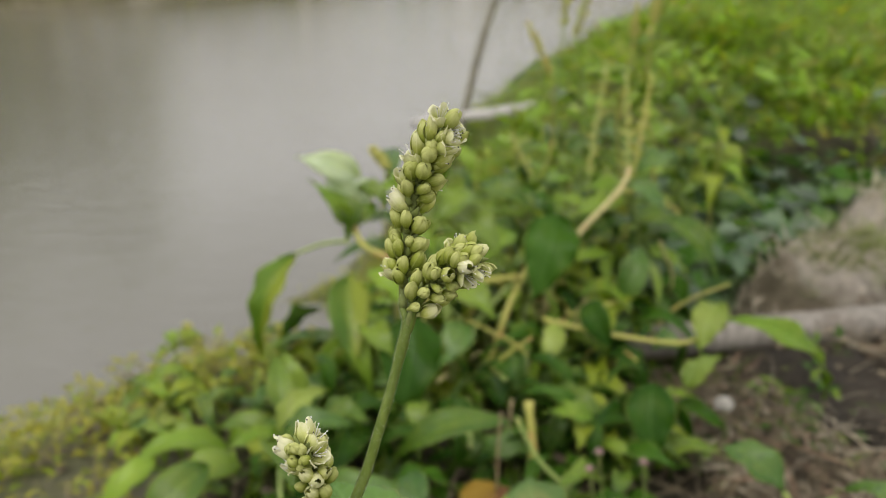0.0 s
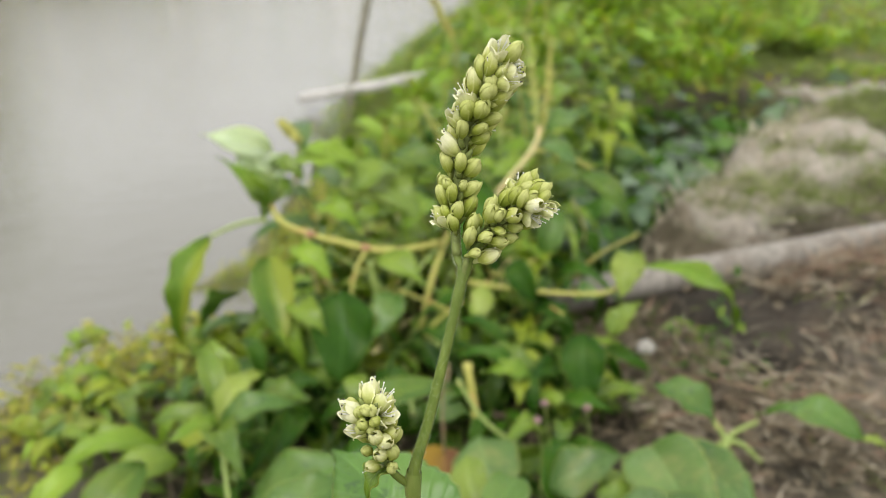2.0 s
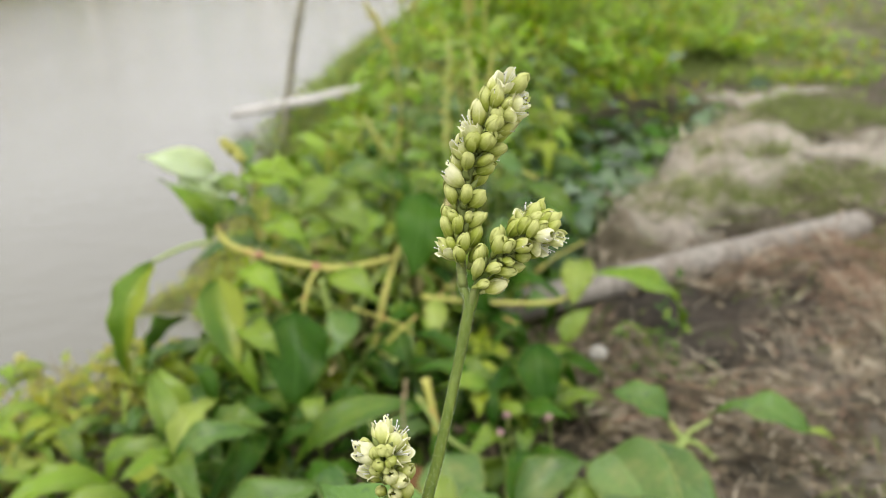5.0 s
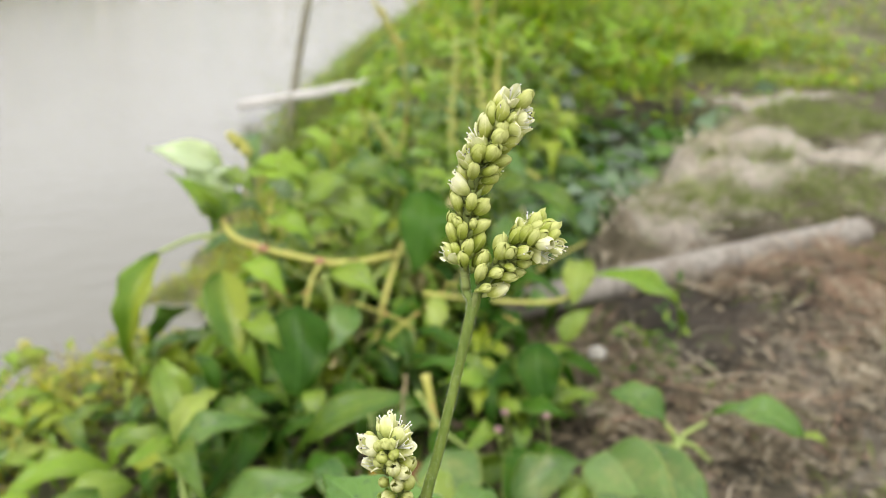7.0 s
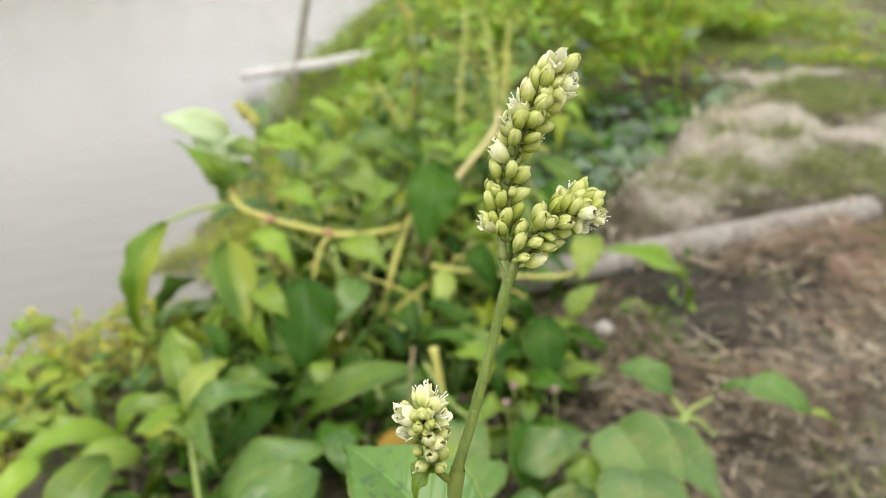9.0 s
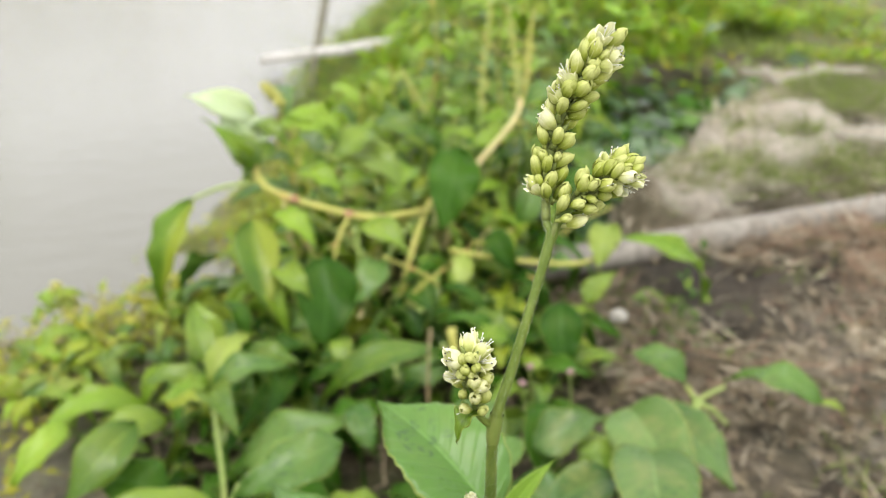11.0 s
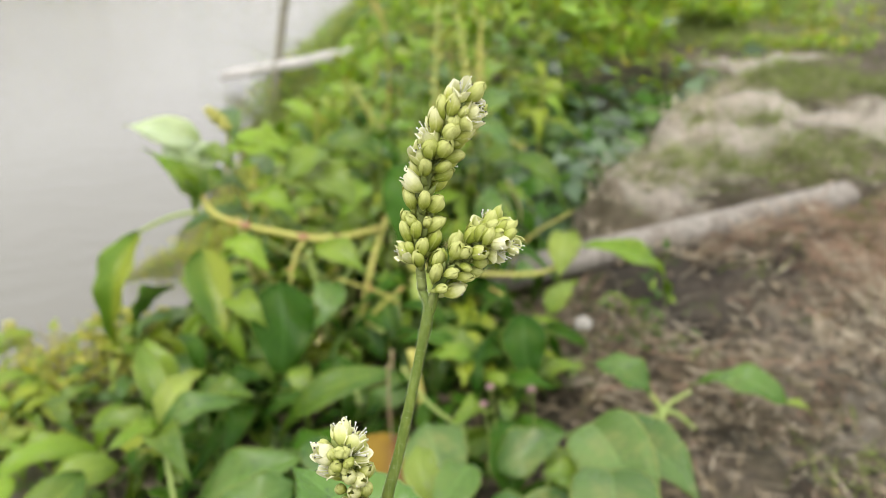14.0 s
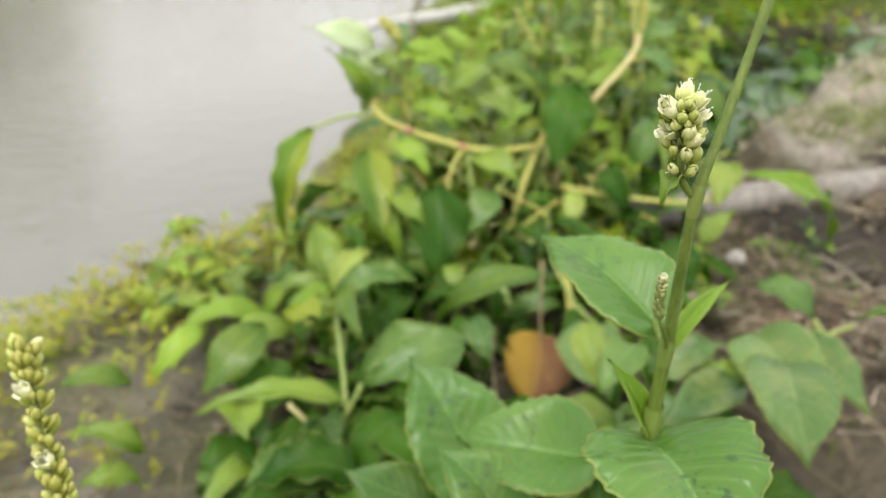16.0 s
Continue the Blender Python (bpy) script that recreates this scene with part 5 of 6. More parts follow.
leaf(bush, (-0.0006, 0.6416, 0.5281), (0.0566, 0.5774, 0.4981), 0.0374, LEAF_WAN, 0.2, 0.3, 0.5)
leaf(bush, (-0.0444, 0.6021, 0.5197), (-0.0028, 0.5726, 0.5048), 0.0248, LEAF_FRESH, 0.2, 0.4, 0.4)
leaf(bush, (-0.0328, 0.6259, 0.5269), (0.0197, 0.5967, 0.5179), 0.0235, LEAF_WAN, 0.25, 0.3, 0.4)
leaf(bush, (0.0072, 0.5500, 0.4881), (0.0437, 0.5111, 0.4750), 0.0266, LEAF_GREEN, 0.2, 0.3, 0.5)
leaf(bush, (-0.0637, 0.5526, 0.5036), (-0.0310, 0.5213, 0.4811), 0.0222, LEAF_FRESH, 0.2, 0.4, 0.4)
leaf(bush, (0.0238, 0.5922, 0.5110), (-0.0152, 0.5773, 0.5080), 0.0220, LEAF_GREEN, 0.2, 0.4, 0.3)
leaf(bush, (0.0681, 0.6073, 0.5171), (0.0313, 0.5809, 0.4928), 0.0258, LEAF_FRESH, 0.2, 0.4, 0.4)
leaf(bush, (-0.0659, 0.5238, 0.4689), (-0.0379, 0.4866, 0.4550), 0.0253, LEAF_GREEN, 0.2, 0.3, 0.5)
leaf(bush, (0.0206, 0.5152, 0.4718), (-0.0034, 0.4846, 0.4453), 0.0275, LEAF_BLUE, 0.15, 0.3, 0.6)
leaf(bush, (0.0375, 0.6839, 0.5394), (0.0896, 0.6604, 0.5190), 0.0282, LEAF_GREEN, 0.2, 0.3, 0.6)
leaf(bush, (-0.0605, 0.6079, 0.5456), (-0.0879, 0.5873, 0.5146), 0.0244, LEAF_GREEN, 0.2, 0.3, 0.6)
leaf(bush, (0.0983, 0.5363, 0.4608), (0.0849, 0.5037, 0.4358), 0.0196, LEAF_WAN, 0.1, 0.3, 0.7)
leaf(bush, (0.0878, 0.4768, 0.4296), (0.1274, 0.4413, 0.4245), 0.0252, LEAF_GREEN, 0.2, 0.3, 0.5)
leaf(bush, (-0.1161, 0.4590, 0.4306), (-0.1256, 0.4806, 0.4681), 0.0293, LEAF_GREEN, 0.1, 0.4, 0.6)
leaf(bush, (-0.1126, 0.4498, 0.4368), (-0.0954, 0.4089, 0.4103), 0.0282, LEAF_DARK, 0.1, 0.3, 0.6)
leaf(bush, (-0.2873, 0.6682, 0.3066), (-0.2234, 0.6446, 0.3364), 0.0229, LEAF_GREEN, 0.2, 0.3, 0.4)
leaf(bush, (-0.2478, 0.5546, 0.3286), (-0.1891, 0.5350, 0.3637), 0.0196, LEAF_GREEN, 0.2, 0.3, 0.4)
leaf(bush, (-0.0080, 0.4671, 0.4090), (0.0329, 0.4630, 0.4209), 0.0271, LEAF_DARK, 0.2, 0.3, 0.4)
leaf(bush, (-0.0812, 0.4668, 0.4179), (-0.0420, 0.4620, 0.4274), 0.0217, LEAF_DARK, 0.2, 0.3, 0.4)
leaf(bush, (0.0428, 0.5143, 0.4360), (0.0495, 0.4779, 0.4131), 0.0333, LEAF_DARK, 0.1, 0.3, 0.7)
leaf(bush, (0.1927, 0.4766, 0.4352), (0.2217, 0.4826, 0.4610), 0.0213, LEAF_WAN, 0.1, 0.3, 0.6)
leaf(bush, (0.1110, 0.4284, 0.4363), (0.0730, 0.4380, 0.4365), 0.0174, LEAF_FRESH, 0.2, 0.3, 0.4)
leaf(bush, (-0.2028, 0.4043, 0.4230), (-0.2345, 0.3719, 0.4007), 0.0205, LEAF_FRESH, 0.2, 0.4, 0.5)
leaf(bush, (-0.1518, 0.3676, 0.4483), (-0.1907, 0.3322, 0.4194), 0.0308, LEAF_GREEN, 0.15, 0.3, 0.6)
leaf(bush, (-0.1351, 0.3435, 0.4079), (-0.1788, 0.3547, 0.4206), 0.0352, LEAF_DARK, 0.1, 0.3, 0.7)
leaf(bush, (-0.0976, 0.2915, 0.4449), (-0.1780, 0.2801, 0.4517), 0.0163, LEAF_GREEN, 0.12, 0.5, 0.3)
leaf(bush, (-0.2327, 0.3401, 0.4262), (-0.2737, 0.3268, 0.4367), 0.0166, LEAF_GREEN, 0.25, 0.4, 0.4)
leaf(bush, (-0.2202, 0.3038, 0.4045), (-0.2574, 0.3055, 0.4218), 0.0184, LEAF_GREEN, 0.25, 0.4, 0.4)
leaf(bush, (-0.2226, 0.2958, 0.3897), (-0.2553, 0.2900, 0.3943), 0.0167, LEAF_GREEN, 0.25, 0.4, 0.4)
leaf(bush, (-0.1582, 0.3163, 0.3964), (-0.1893, 0.2878, 0.3811), 0.0312, LEAF_DARK, 0.1, 0.3, 0.6)
leaf(bush, (-0.1332, 0.3174, 0.4027), (-0.1489, 0.2840, 0.3813), 0.0277, LEAF_DARK, 0.1, 0.3, 0.6)
leaf(bush, (-0.1086, 0.4113, 0.4518), (-0.1247, 0.4609, 0.4761), 0.0191, LEAF_GREEN, 0.1, 0.5, 0.6)
leaf(bush, (-0.0185, 0.3406, 0.4655), (-0.0110, 0.3100, 0.4533), 0.0190, LEAF_BLUE, 0.1, 0.3, 0.7)
leaf(bush, (-0.0900, 0.4267, 0.4414), (-0.0492, 0.4058, 0.4522), 0.0246, LEAF_GREEN, 0.2, 0.3, 0.5)
leaf(right_weed, (0.2047, 0.3341, 0.4550), (0.1735, 0.3688, 0.4626), 0.0240, LEAF_BLUE, 0.25, 0.35, 0.4)
leaf(right_weed, (0.2923, 0.3069, 0.4490), (0.2469, 0.3510, 0.4411), 0.0242, LEAF_BLUE, 0.3, 0.4, 0.4)
leaf(right_weed, (0.1458, 0.2991, 0.4704), (0.1493, 0.2272, 0.4667), 0.0440, LEAF_WORN, 0.12, 0.35, 0.6, near=True, roll=10)
leaf(right_weed, (0.1600, 0.2960, 0.4660), (0.1760, 0.2350, 0.4640), 0.0330, LEAF_WORN, 0.14, 0.4, 0.6, near=True, roll=-12)
leaf(right_weed, (0.1136, 0.2263, 0.5084), (0.0917, 0.1662, 0.5075), 0.0400, LEAF_WORN, 0.10, 0.3, 0.7, near=True)
leaf(right_weed, (0.0976, 0.2297, 0.4943), (0.0496, 0.2127, 0.4884), 0.0220, LEAF_WORN, 0.14, 0.3, 0.6)
leaf(right_weed, (0.1545, 0.2922, 0.4613), (0.1861, 0.2625, 0.4635), 0.0396, LEAF_WORN, 0.12, 0.2, 0.7, near=True)
leaf(right_weed, (0.1303, 0.2721, 0.4551), (0.1029, 0.2819, 0.4610), 0.0193, LEAF_GREEN, 0.12, 0.2, 0.6)
# the leafy shoot at the bush's foot
shoot = (-0.1066, 0.3768, 0.4610)
for tip, wide, tone in (((-0.0559, 0.3752, 0.4780), 0.0200, LEAF_BLUE), ((-0.0877, 0.3289, 0.4700), 0.0210, LEAF_GREEN), ((-0.1320, 0.3541, 0.4760), 0.0150, LEAF_FRESH), ((-0.0800, 0.4167, 0.4790), 0.0180, LEAF_WAN), ((-0.1560, 0.3850, 0.4660), 0.0160, LEAF_GREEN), ((-0.1100, 0.3560, 0.4620), 0.0120, LEAF_YEL)):
    leaf(bush, shoot, tip, wide, tone, 0.18, 0.5, 0.45, curl=0.2)
for p, q in ARCH_NODES:
    p, q = Vector(p), Vector(q)
    d = (q - p).normalized() * 0.004
    bm = bmesh.new()
    tube(bm, [p - d, p - d * 0.4, p + d * 0.3, p + d], lambda s: 0.0029 + 0.0006 * math.sin(3.1 * s), 10)
    under(bush, new("node", mesh_from("node", bm, STEM_RED)))["label"] = "reddish swollen node"
# main stems of the bush, down to its root
rng = random.Random(31)
for tip in ((0.0, 0.52, 0.50), (0.10, 0.62, 0.52), (0.16, 0.58, 0.46), (-0.08, 0.56, 0.42), (0.05, 0.48, 0.44), (-0.14, 0.52, 0.36), (0.02, 0.42, 0.42), (0.14, 0.70, 0.52)):
    foot = Vector(bush_at) + Vector((rng.uniform(-0.05, 0.05), rng.uniform(-0.05, 0.05), -0.01))
    tip = Vector(tip)
    stem(bush, [foot, foot.lerp(tip, 0.4) + Vector((0, 0, 0.03)), foot.lerp(tip, 0.75) + Vector((0, 0, 0.015)), tip], 0.0032, 0.002, rng.choice((STEM_YEL, STEM_GREEN)))
for p in ((0.14, 0.33, 0.40), (0.25, 0.34, 0.41)):
    stem(right_weed, [weed_at, tuple(Vector(weed_at).lerp(Vector(p), 0.6) + Vector((0, 0, 0.02))), p], 0.0024, 0.0016, STEM_GREEN)
# the bush's inner foliage
tones = [LEAF_GREEN] * 7 + [LEAF_DARK] * 5 + [LEAF_FRESH] * 4 + [LEAF_BLUE] * 3 + [LEAF_YEL] * 2


def bush_top(x, y):
    """The height to which the foliage reaches."""
    z = min(0.425 + 0.20 * (y - 0.33), 0.50) - 0.38 * max(0, -0.08 - x) - 1.0 * max(0, x - 0.21)
    if x < -0.06:
        z -= 1.2 * max(0, y - 0.66)
    return z


made = 0
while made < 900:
    x, y = rng.uniform(-0.40, 0.24), rng.uniform(0.30, 0.95)
    if x > 0.08 + 0.45 * (y - 0.30) or (x < -0.15 and y < 0.42) or (x < -0.06 and y > 0.55 + 0.5 * (x + 0.27)) or x < -0.25:
        continue
    if x < -0.12 and y > 0.50 and rng.random() < 0.5:
        continue
    z0 = max(land(x, y), 0.0)
    top = max(bush_top(x, y) - 0.012, z0 + 0.03)
    z = z0 + (top - z0) * rng.random() ** (1.15 if x > -0.12 else 0.9)
    a = rng.uniform(0, 6.283)
    size = rng.uniform(0.026, 0.080) * (1.0 if x > -0.12 else 0.65)
    d = Vector((math.cos(a), math.sin(a) * 0.8 - 0.25, rng.gauss(-0.35, 0.5))).normalized() * size
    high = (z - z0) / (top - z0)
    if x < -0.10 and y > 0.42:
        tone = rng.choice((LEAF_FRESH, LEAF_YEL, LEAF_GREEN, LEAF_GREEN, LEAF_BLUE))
    # colour adds the bush's inner shade: dark leaves low and in front, fresher above
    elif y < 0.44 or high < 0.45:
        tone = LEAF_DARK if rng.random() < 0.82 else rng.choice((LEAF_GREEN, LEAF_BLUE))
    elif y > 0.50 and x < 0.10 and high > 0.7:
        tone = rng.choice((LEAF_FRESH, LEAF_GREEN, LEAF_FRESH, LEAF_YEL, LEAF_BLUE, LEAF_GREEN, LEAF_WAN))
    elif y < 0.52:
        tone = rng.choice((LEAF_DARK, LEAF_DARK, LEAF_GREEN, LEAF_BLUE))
    else:
        tone = rng.choice(tones)
    if y > 0.5 and rng.random() < 0.06:
        tone = rng.choice((LEAF_DEAD, LEAF_YEL, LEAF_WAN))
    if -0.02 < x < 0.07 and y < 0.41:  # the withered leaf hangs free here
        made += 1
        continue
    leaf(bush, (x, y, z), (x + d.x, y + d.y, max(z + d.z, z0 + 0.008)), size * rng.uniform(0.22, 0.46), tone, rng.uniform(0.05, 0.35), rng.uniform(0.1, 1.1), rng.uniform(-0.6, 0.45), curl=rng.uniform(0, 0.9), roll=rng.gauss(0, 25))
    made += 1
for i in range(90):
    x, y = rng.uniform(-0.16, 0.13), rng.uniform(0.20, 0.31)
    z0 = land(x, y)
    z = z0 + rng.uniform(0.01, 0.05)
    a = rng.uniform(0, 6.283)
    size = rng.uniform(0.035, 0.07)
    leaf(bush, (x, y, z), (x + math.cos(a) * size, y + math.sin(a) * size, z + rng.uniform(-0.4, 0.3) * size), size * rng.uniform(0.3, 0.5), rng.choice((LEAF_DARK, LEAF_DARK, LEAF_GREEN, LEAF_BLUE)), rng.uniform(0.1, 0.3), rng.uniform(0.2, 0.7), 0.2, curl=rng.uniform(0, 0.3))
for i in range(46):
    x, y = rng.uniform(0.10, 0.235), rng.uniform(0.36, 0.50)
    if x > 0.10 + 0.9 * (y - 0.34):
        continue
    z0 = land(x, y)
    z = z0 + rng.uniform(0.01, 0.05)
    a = rng.uniform(0, 6.283)
    size = rng.uniform(0.025, 0.055)
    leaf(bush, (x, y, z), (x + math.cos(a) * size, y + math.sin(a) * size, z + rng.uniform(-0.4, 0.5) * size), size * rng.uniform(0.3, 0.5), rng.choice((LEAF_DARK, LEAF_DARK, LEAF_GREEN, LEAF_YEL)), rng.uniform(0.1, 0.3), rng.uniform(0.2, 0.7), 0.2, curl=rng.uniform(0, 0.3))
for i in range(150):
    x, y = rng.uniform(-0.14, 0.18), rng.uniform(0.36, 0.85)
    z0, z1 = max(land(x, y), 0.0), bush_top(x, y)
    tip = Vector((x + rng.gauss(0, 0.05), y + rng.gauss(-0.02, 0.04), max(z1 + rng.uniform(-0.06, 0.015), z0 + 0.03)))
    if z1 - z0 < 0.09 or tip.x < -0.11 or x > 0.04 + 0.45 * (y - 0.30):
        continue
    foot = Vector((x, y, z0 - 0.005))
    stem(bush, [foot, foot.lerp(tip, 0.5) + Vector((rng.gauss(0, 0.015), rng.gauss(0, 0.01), 0.02)), tip], rng.uniform(0.0014, 0.0026), 0.0009, rng.choice((STEM_YEL, STEM_YEL, STEM_GREEN, STEM_PALE)))

# low shoots at the bush's foot above the muddy slope
for i in range(11):
    x, y = rng.uniform(-0.30, -0.16), rng.uniform(0.47, 0.68)
    z0 = max(land(x, y), 0.0)
    top = Vector((x + rng.gauss(0, 0.01), y + rng.gauss(0, 0.01), z0 + rng.uniform(0.02, 0.05)))
    stem(bush, [(x, y, z0 - 0.005), tuple(top)], 0.0012, 0.0008, rng.choice((STEM_YEL, STEM_GREEN)))
    for k in range(4):
        a = 1.7 * k + rng.uniform(0, 1.2)
        size = rng.uniform(0.028, 0.050)
        at = top - Vector((0, 0, rng.uniform(0, 0.014)))
        leaf(bush, at, at + Vector((math.cos(a), math.sin(a), rng.uniform(-0.5, 0.35))).normalized() * size, size * rng.uniform(0.3, 0.45), rng.choice((LEAF_YEL, LEAF_FRESH, LEAF_GREEN, LEAF_WAN, LEAF_BLUE)), 0.2, rng.uniform(0.3, 0.8), 0.3, curl=rng.uniform(0, 0.4))


# ---- flower spikes of the plants behind ----
def far_spike(base, tip, radius):
    """A slender yellow spike on its own stalk, made of crowded small buds."""
    base, tip = Vector(base), Vector(tip)
    foot = Vector((base.x + 0.03, base.y + 0.05, 0))
    foot.z = land(foot.x, foot.y)
    spike = thing("smartweed_spike", foot, "tall smartweed stem topped by a slender yellow flower spike", "plant", "flower spikes behind")
    r = random.Random(int(1e4 * abs(base.x) + 1e4 * base.y))
    mid = foot.lerp(base, 0.55) + Vector((r.uniform(-0.02, 0.02), 0, 0.02))
    stem(spike, [foot - Vector((0, 0, 0.01)), mid, mid.lerp(base, 0.5) + Vector((r.uniform(-0.012, 0.012), 0, 0)), base, tip], 0.0019, 0.0008, r.choice((STEM_YEL, STEM_GREEN)))
    bm = bmesh.new()
    n = 44
    d = (tip - base)
    o = d.normalized().orthogonal()
    for i in range(n):
        h = i / n
        q = Matrix.Rotation(i * 2.4, 3, d.normalized()) @ o
        rr = radius * (0.62 + 0.30 * math.sin(3.1 * min(1, h + 0.15))) * r.uniform(0.45, 1.35)
        c = base + d * h + q * rr * 0.55
        way = (q + d.normalized() * 1.1).normalized()
        m = Matrix.LocRotScale(c, way.to_track_quat("Z", "Y"), (rr * 0.5, rr * 0.5, rr * 0.8))
        n0 = len(bm.verts)
        bmesh.ops.create_icosphere(bm, subdivisions=1, radius=1.0, matrix=m)
        bm.verts.ensure_lookup_table()
        if h > 0.9:
            for v in bm.verts[n0:]:
                for f in v.link_faces:
                    f.material_index = 1
    under(spike, new("flower_spike", mesh_from("flower_spike", bm, SPIKE_YEL, SPIKE_TIP)))
    for i in range(5):
        at = foot.lerp(base, 0.45 + 0.11 * i) + Vector((0, 0, 0.012))
        a = r.uniform(0, 6.283)
        d2 = Vector((math.cos(a), math.sin(a), r.uniform(-0.5, 0.4))).normalized() * r.uniform(0.05, 0.085)
        leaf(spike, at, at + d2, d2.length * r.uniform(0.25, 0.4), r.choice((LEAF_GREEN, LEAF_FRESH, LEAF_GREEN, LEAF_BLUE)), 0.15, 0.4, 0.4)
    return spike


far_spike((-0.2893, 0.7542, 0.2722), (-0.3286, 0.7892, 0.3259), 0.0100)
far_spike((-0.2565, 0.6296, 0.2911), (-0.3210, 0.6503, 0.3001), 0.0062)
far_spike((-0.2757, 0.6440, 0.2650), (-0.3166, 0.6448, 0.2915), 0.0055)
far_spike((0.1209, 0.8072, 0.6327), (0.0951, 0.8259, 0.6876), 0.005)
far_spike((0.1363, 0.8254, 0.6844), (0.1414, 0.8477, 0.7483), 0.005)
far_spike((0.1485, 0.8213, 0.6722), (0.1697, 0.8424, 0.7317), 0.005)
far_spike((0.2368, 0.8278, 0.6871), (0.2483, 0.8428, 0.7297), 0.005)
far_spike((0.2162, 0.8222, 0.6720), (0.2174, 0.8345, 0.7073), 0.005)
far_spike((0.1438, 0.6678, 0.5551), (0.1711, 0.7511, 0.6540), 0.0048)
far_spike((0.1765, 0.6467, 0.5654), (0.1929, 0.7543, 0.6416), 0.0048)
far_spike((0.1893, 0.6694, 0.5706), (0.2229, 0.7601, 0.6374), 0.0045)
far_spike((0.0916, 0.6955, 0.5434), (0.0715, 0.7219, 0.5850), 0.0035)
far_spike((-0.0521, 0.6316, 0.5734), (-0.0671, 0.6434, 0.5892), 0.0055)

def upright_plant(top, seed):
    """A leafy stem without flowers that stands behind the bush."""
    r = random.Random(seed)
    top = Vector(top)
    foot = Vector((top.x + r.uniform(-0.03, 0.05), top.y + r.uniform(0.0, 0.06), 0))
    foot.z = max(land(foot.x, foot.y), 0.0)
    plant = thing("smartweed_plant", foot, "upright leafy smartweed stem with fresh green leaves", "plant", "leafy stems behind")
    mid = foot.lerp(top, 0.5) + Vector((r.uniform(-0.02, 0.02), 0, 0.01))
    stem(plant, [foot - Vector((0, 0, 0.01)), mid, top], 0.0026, 0.001, r.choice((STEM_YEL, STEM_GREEN)))
    for i in range(11):
        h = 0.35 + 0.062 * i
        at = foot.lerp(mid, 2 * h) if h < 0.5 else mid.lerp(top, 2 * h - 1)
        a = i * 2.4 + r.uniform(-0.5, 0.5)
        d2 = Vector((math.cos(a), math.sin(a), r.uniform(-0.5, 0.7))).normalized() * r.uniform(0.06, 0.11) * (1.15 - 0.5 * h)
        leaf(plant, at, at + d2, d2.length * r.uniform(0.26, 0.42), r.choice((LEAF_GREEN, LEAF_FRESH, LEAF_FRESH, LEAF_YEL, LEAF_BLUE, LEAF_WAN)), 0.2, 0.45, r.uniform(-0.1, 0.5), curl=r.uniform(0, 0.5))


for i, top in enumerate([(0.0937, 0.9472, 0.5383), (0.1503, 0.9976, 0.5569), (0.2112, 1.0448, 0.5708), (0.2137, 0.9230, 0.5532), (0.3334, 1.1835, 0.5722), (0.3504, 1.1105, 0.5461), (0.3935, 1.0917, 0.5296), (0.4101, 1.0205, 0.5071), (0.4510, 1.3263, 0.5802), (0.3783, 1.4080, 0.5938), (0.1917, 1.3258, 0.5560), (0.5091, 1.2886, 0.5311), (0.0444, 0.8455, 0.5354), (0.2784, 0.9446, 0.5139), (0.1558, 0.8739, 0.5368)]):
    upright_plant(top, 70 + i)

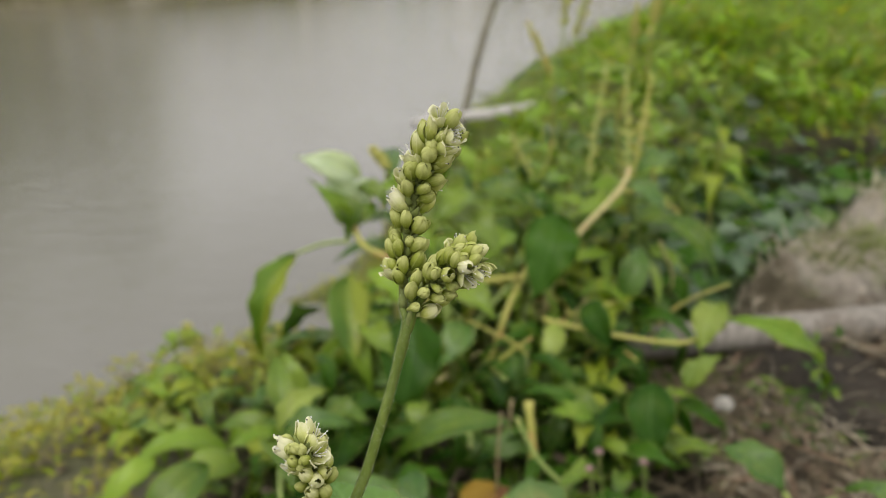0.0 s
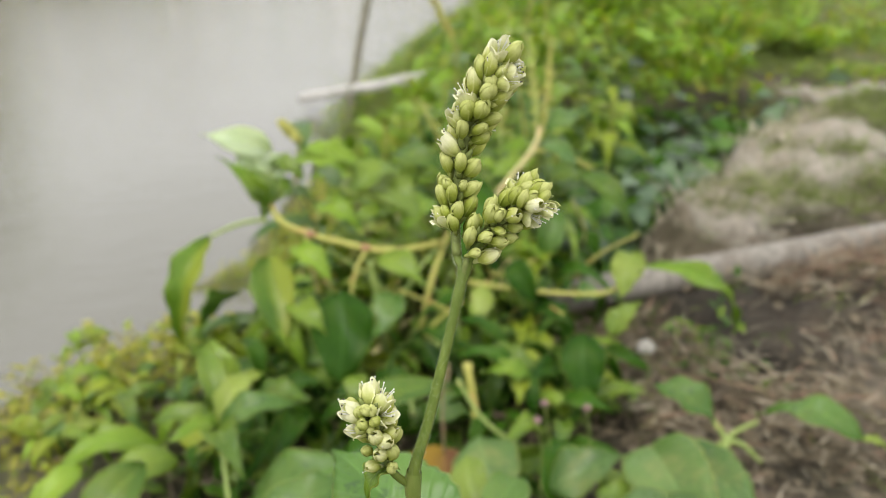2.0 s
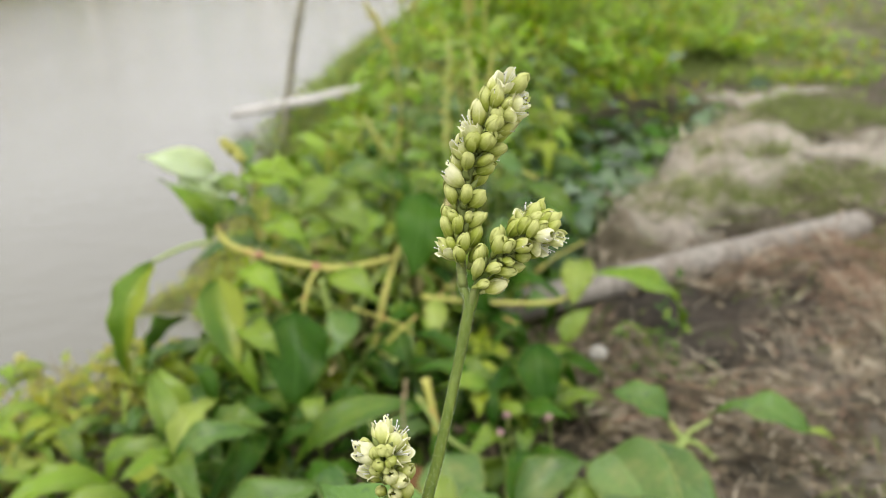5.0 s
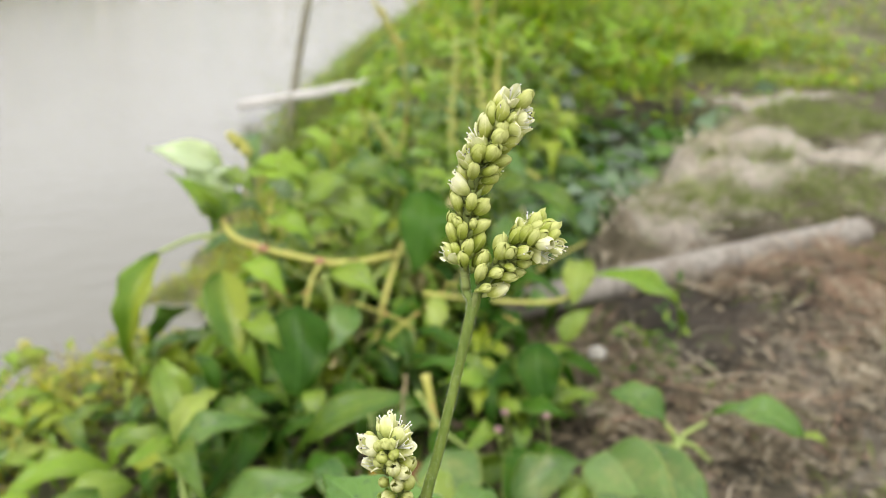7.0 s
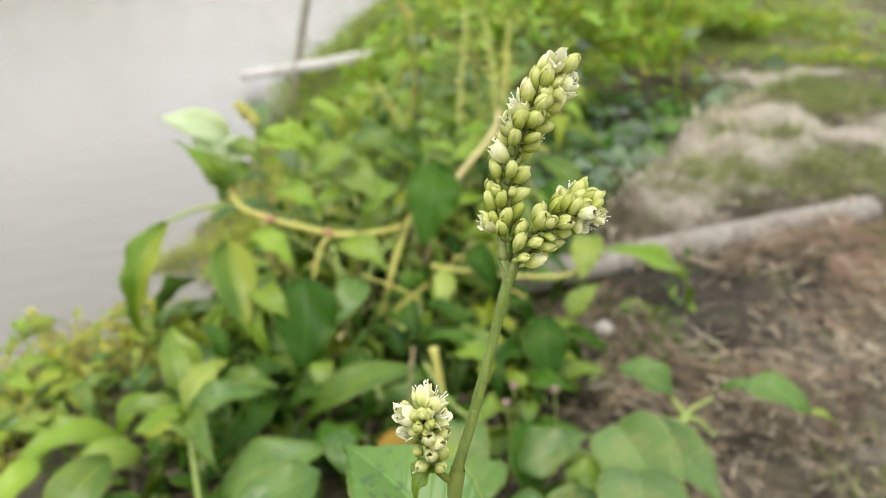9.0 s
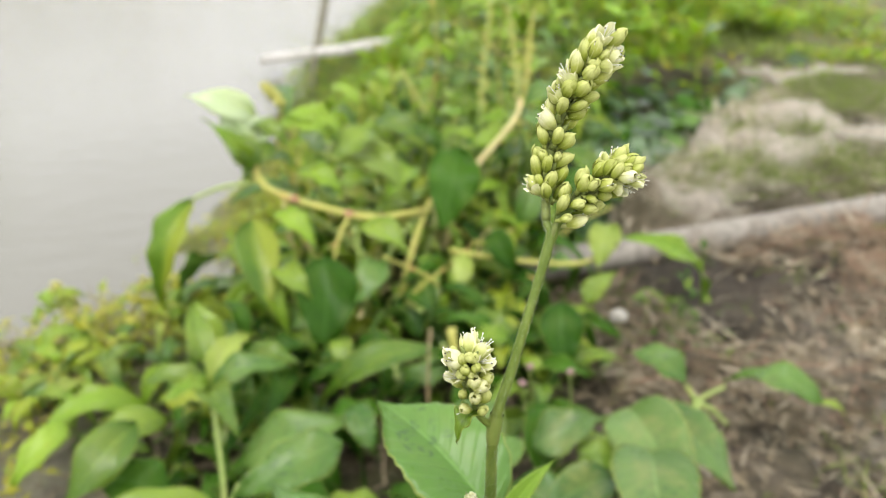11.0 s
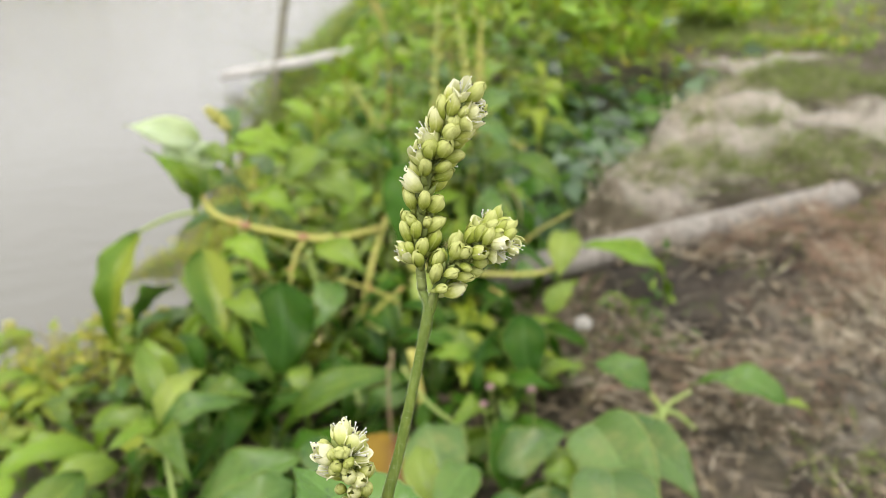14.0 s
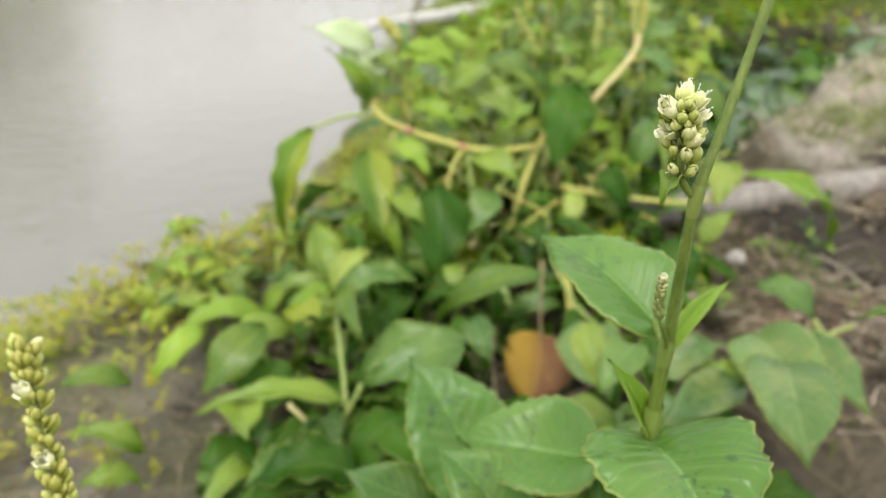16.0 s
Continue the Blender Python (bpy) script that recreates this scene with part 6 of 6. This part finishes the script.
# a second flowering stem close to the eye
EDGE_AXIS = [(-0.1462, 0.0952, 0.5789), (-0.1476, 0.0991, 0.5857), (-0.1494, 0.1036, 0.5936), (-0.1519, 0.1095, 0.6037), (-0.1544, 0.1148, 0.6127), (-0.1551, 0.1183, 0.6189)]
edge_root = (-0.135, 0.13, land(-0.135, 0.13))
edge_plant = thing("smartweed_plant", edge_root, "second smartweed stem with a sparse fruiting spike", "plant")
listed = [((i + 0.5) / 46, ((i * 137.5) % 180) - 90, 2 if i % 13 == 7 else (4, 4, 5, 4, 5)[i % 5]) for i in range(46)]
flower_spike(edge_plant, EDGE_AXIS, listed, 0.0007, 0.0022, (-0.07, -0.02, 0.715), 26, 4, 1.22, "flower_spike", "sparse spike of green fruits and a few florets")
stem(edge_plant, [EDGE_AXIS[0], tuple(Vector(EDGE_AXIS[0]).lerp(Vector(edge_root), 0.5)), edge_root[:2] + (edge_root[2] - 0.01,)], 0.0011, 0.0022, STEM_NEAR)

# ---- small single things ----
dead = thing("withered_leaf", ORANGE[1], "withered orange-brown leaf hanging on a dry stalk", "leaf")
leaf(dead, ORANGE[0], ORANGE[1], ORANGE[2], LEAF_DEAD, 0.06, 0.2, 0.85, near=True, name="blade")
stem(dead, DEAD_STALK, 0.0008, 0.0009, STEM_BROWN, "stalk")


def small_flower(at, size, mat, label):
    """A small round flower head on a thin stalk."""
    at = Vector(at)
    foot = Vector((at.x + 0.006, at.y + 0.01, land(at.x + 0.006, at.y + 0.01)))
    head = thing("wild_flower", foot, label, "flower", "small flowers")
    stem(head, [foot - Vector((0, 0, 0.004)), foot.lerp(at, 0.5) + Vector((0.004, 0, 0)), at], 0.0007, 0.0005, STEM_GREEN, "stalk")
    bm = bmesh.new()
    for i in range(26):
        a, b = i * 2.4, 0.1 + 1.3 * (i / 26)
        d = Vector((math.cos(a) * math.sin(b), math.sin(a) * math.sin(b), math.cos(b)))
        m = Matrix.LocRotScale(at + d * size * 0.6, d.to_track_quat("Z", "Y"), (size * 0.28, size * 0.16, size * 0.5))
        bmesh.ops.create_icosphere(bm, subdivisions=1, radius=1.0, matrix=m)
    under(head, new("flower_head", mesh_from("flower_head", bm, mat)))


small_flower(WHITE_FLOWER, 0.009, WHITE_PETAL, "small white flower head on a thin stalk")
for p in PINKS:
    small_flower(p, 0.0030, PINK_PETAL, "small pink flower bud on a thin stalk")
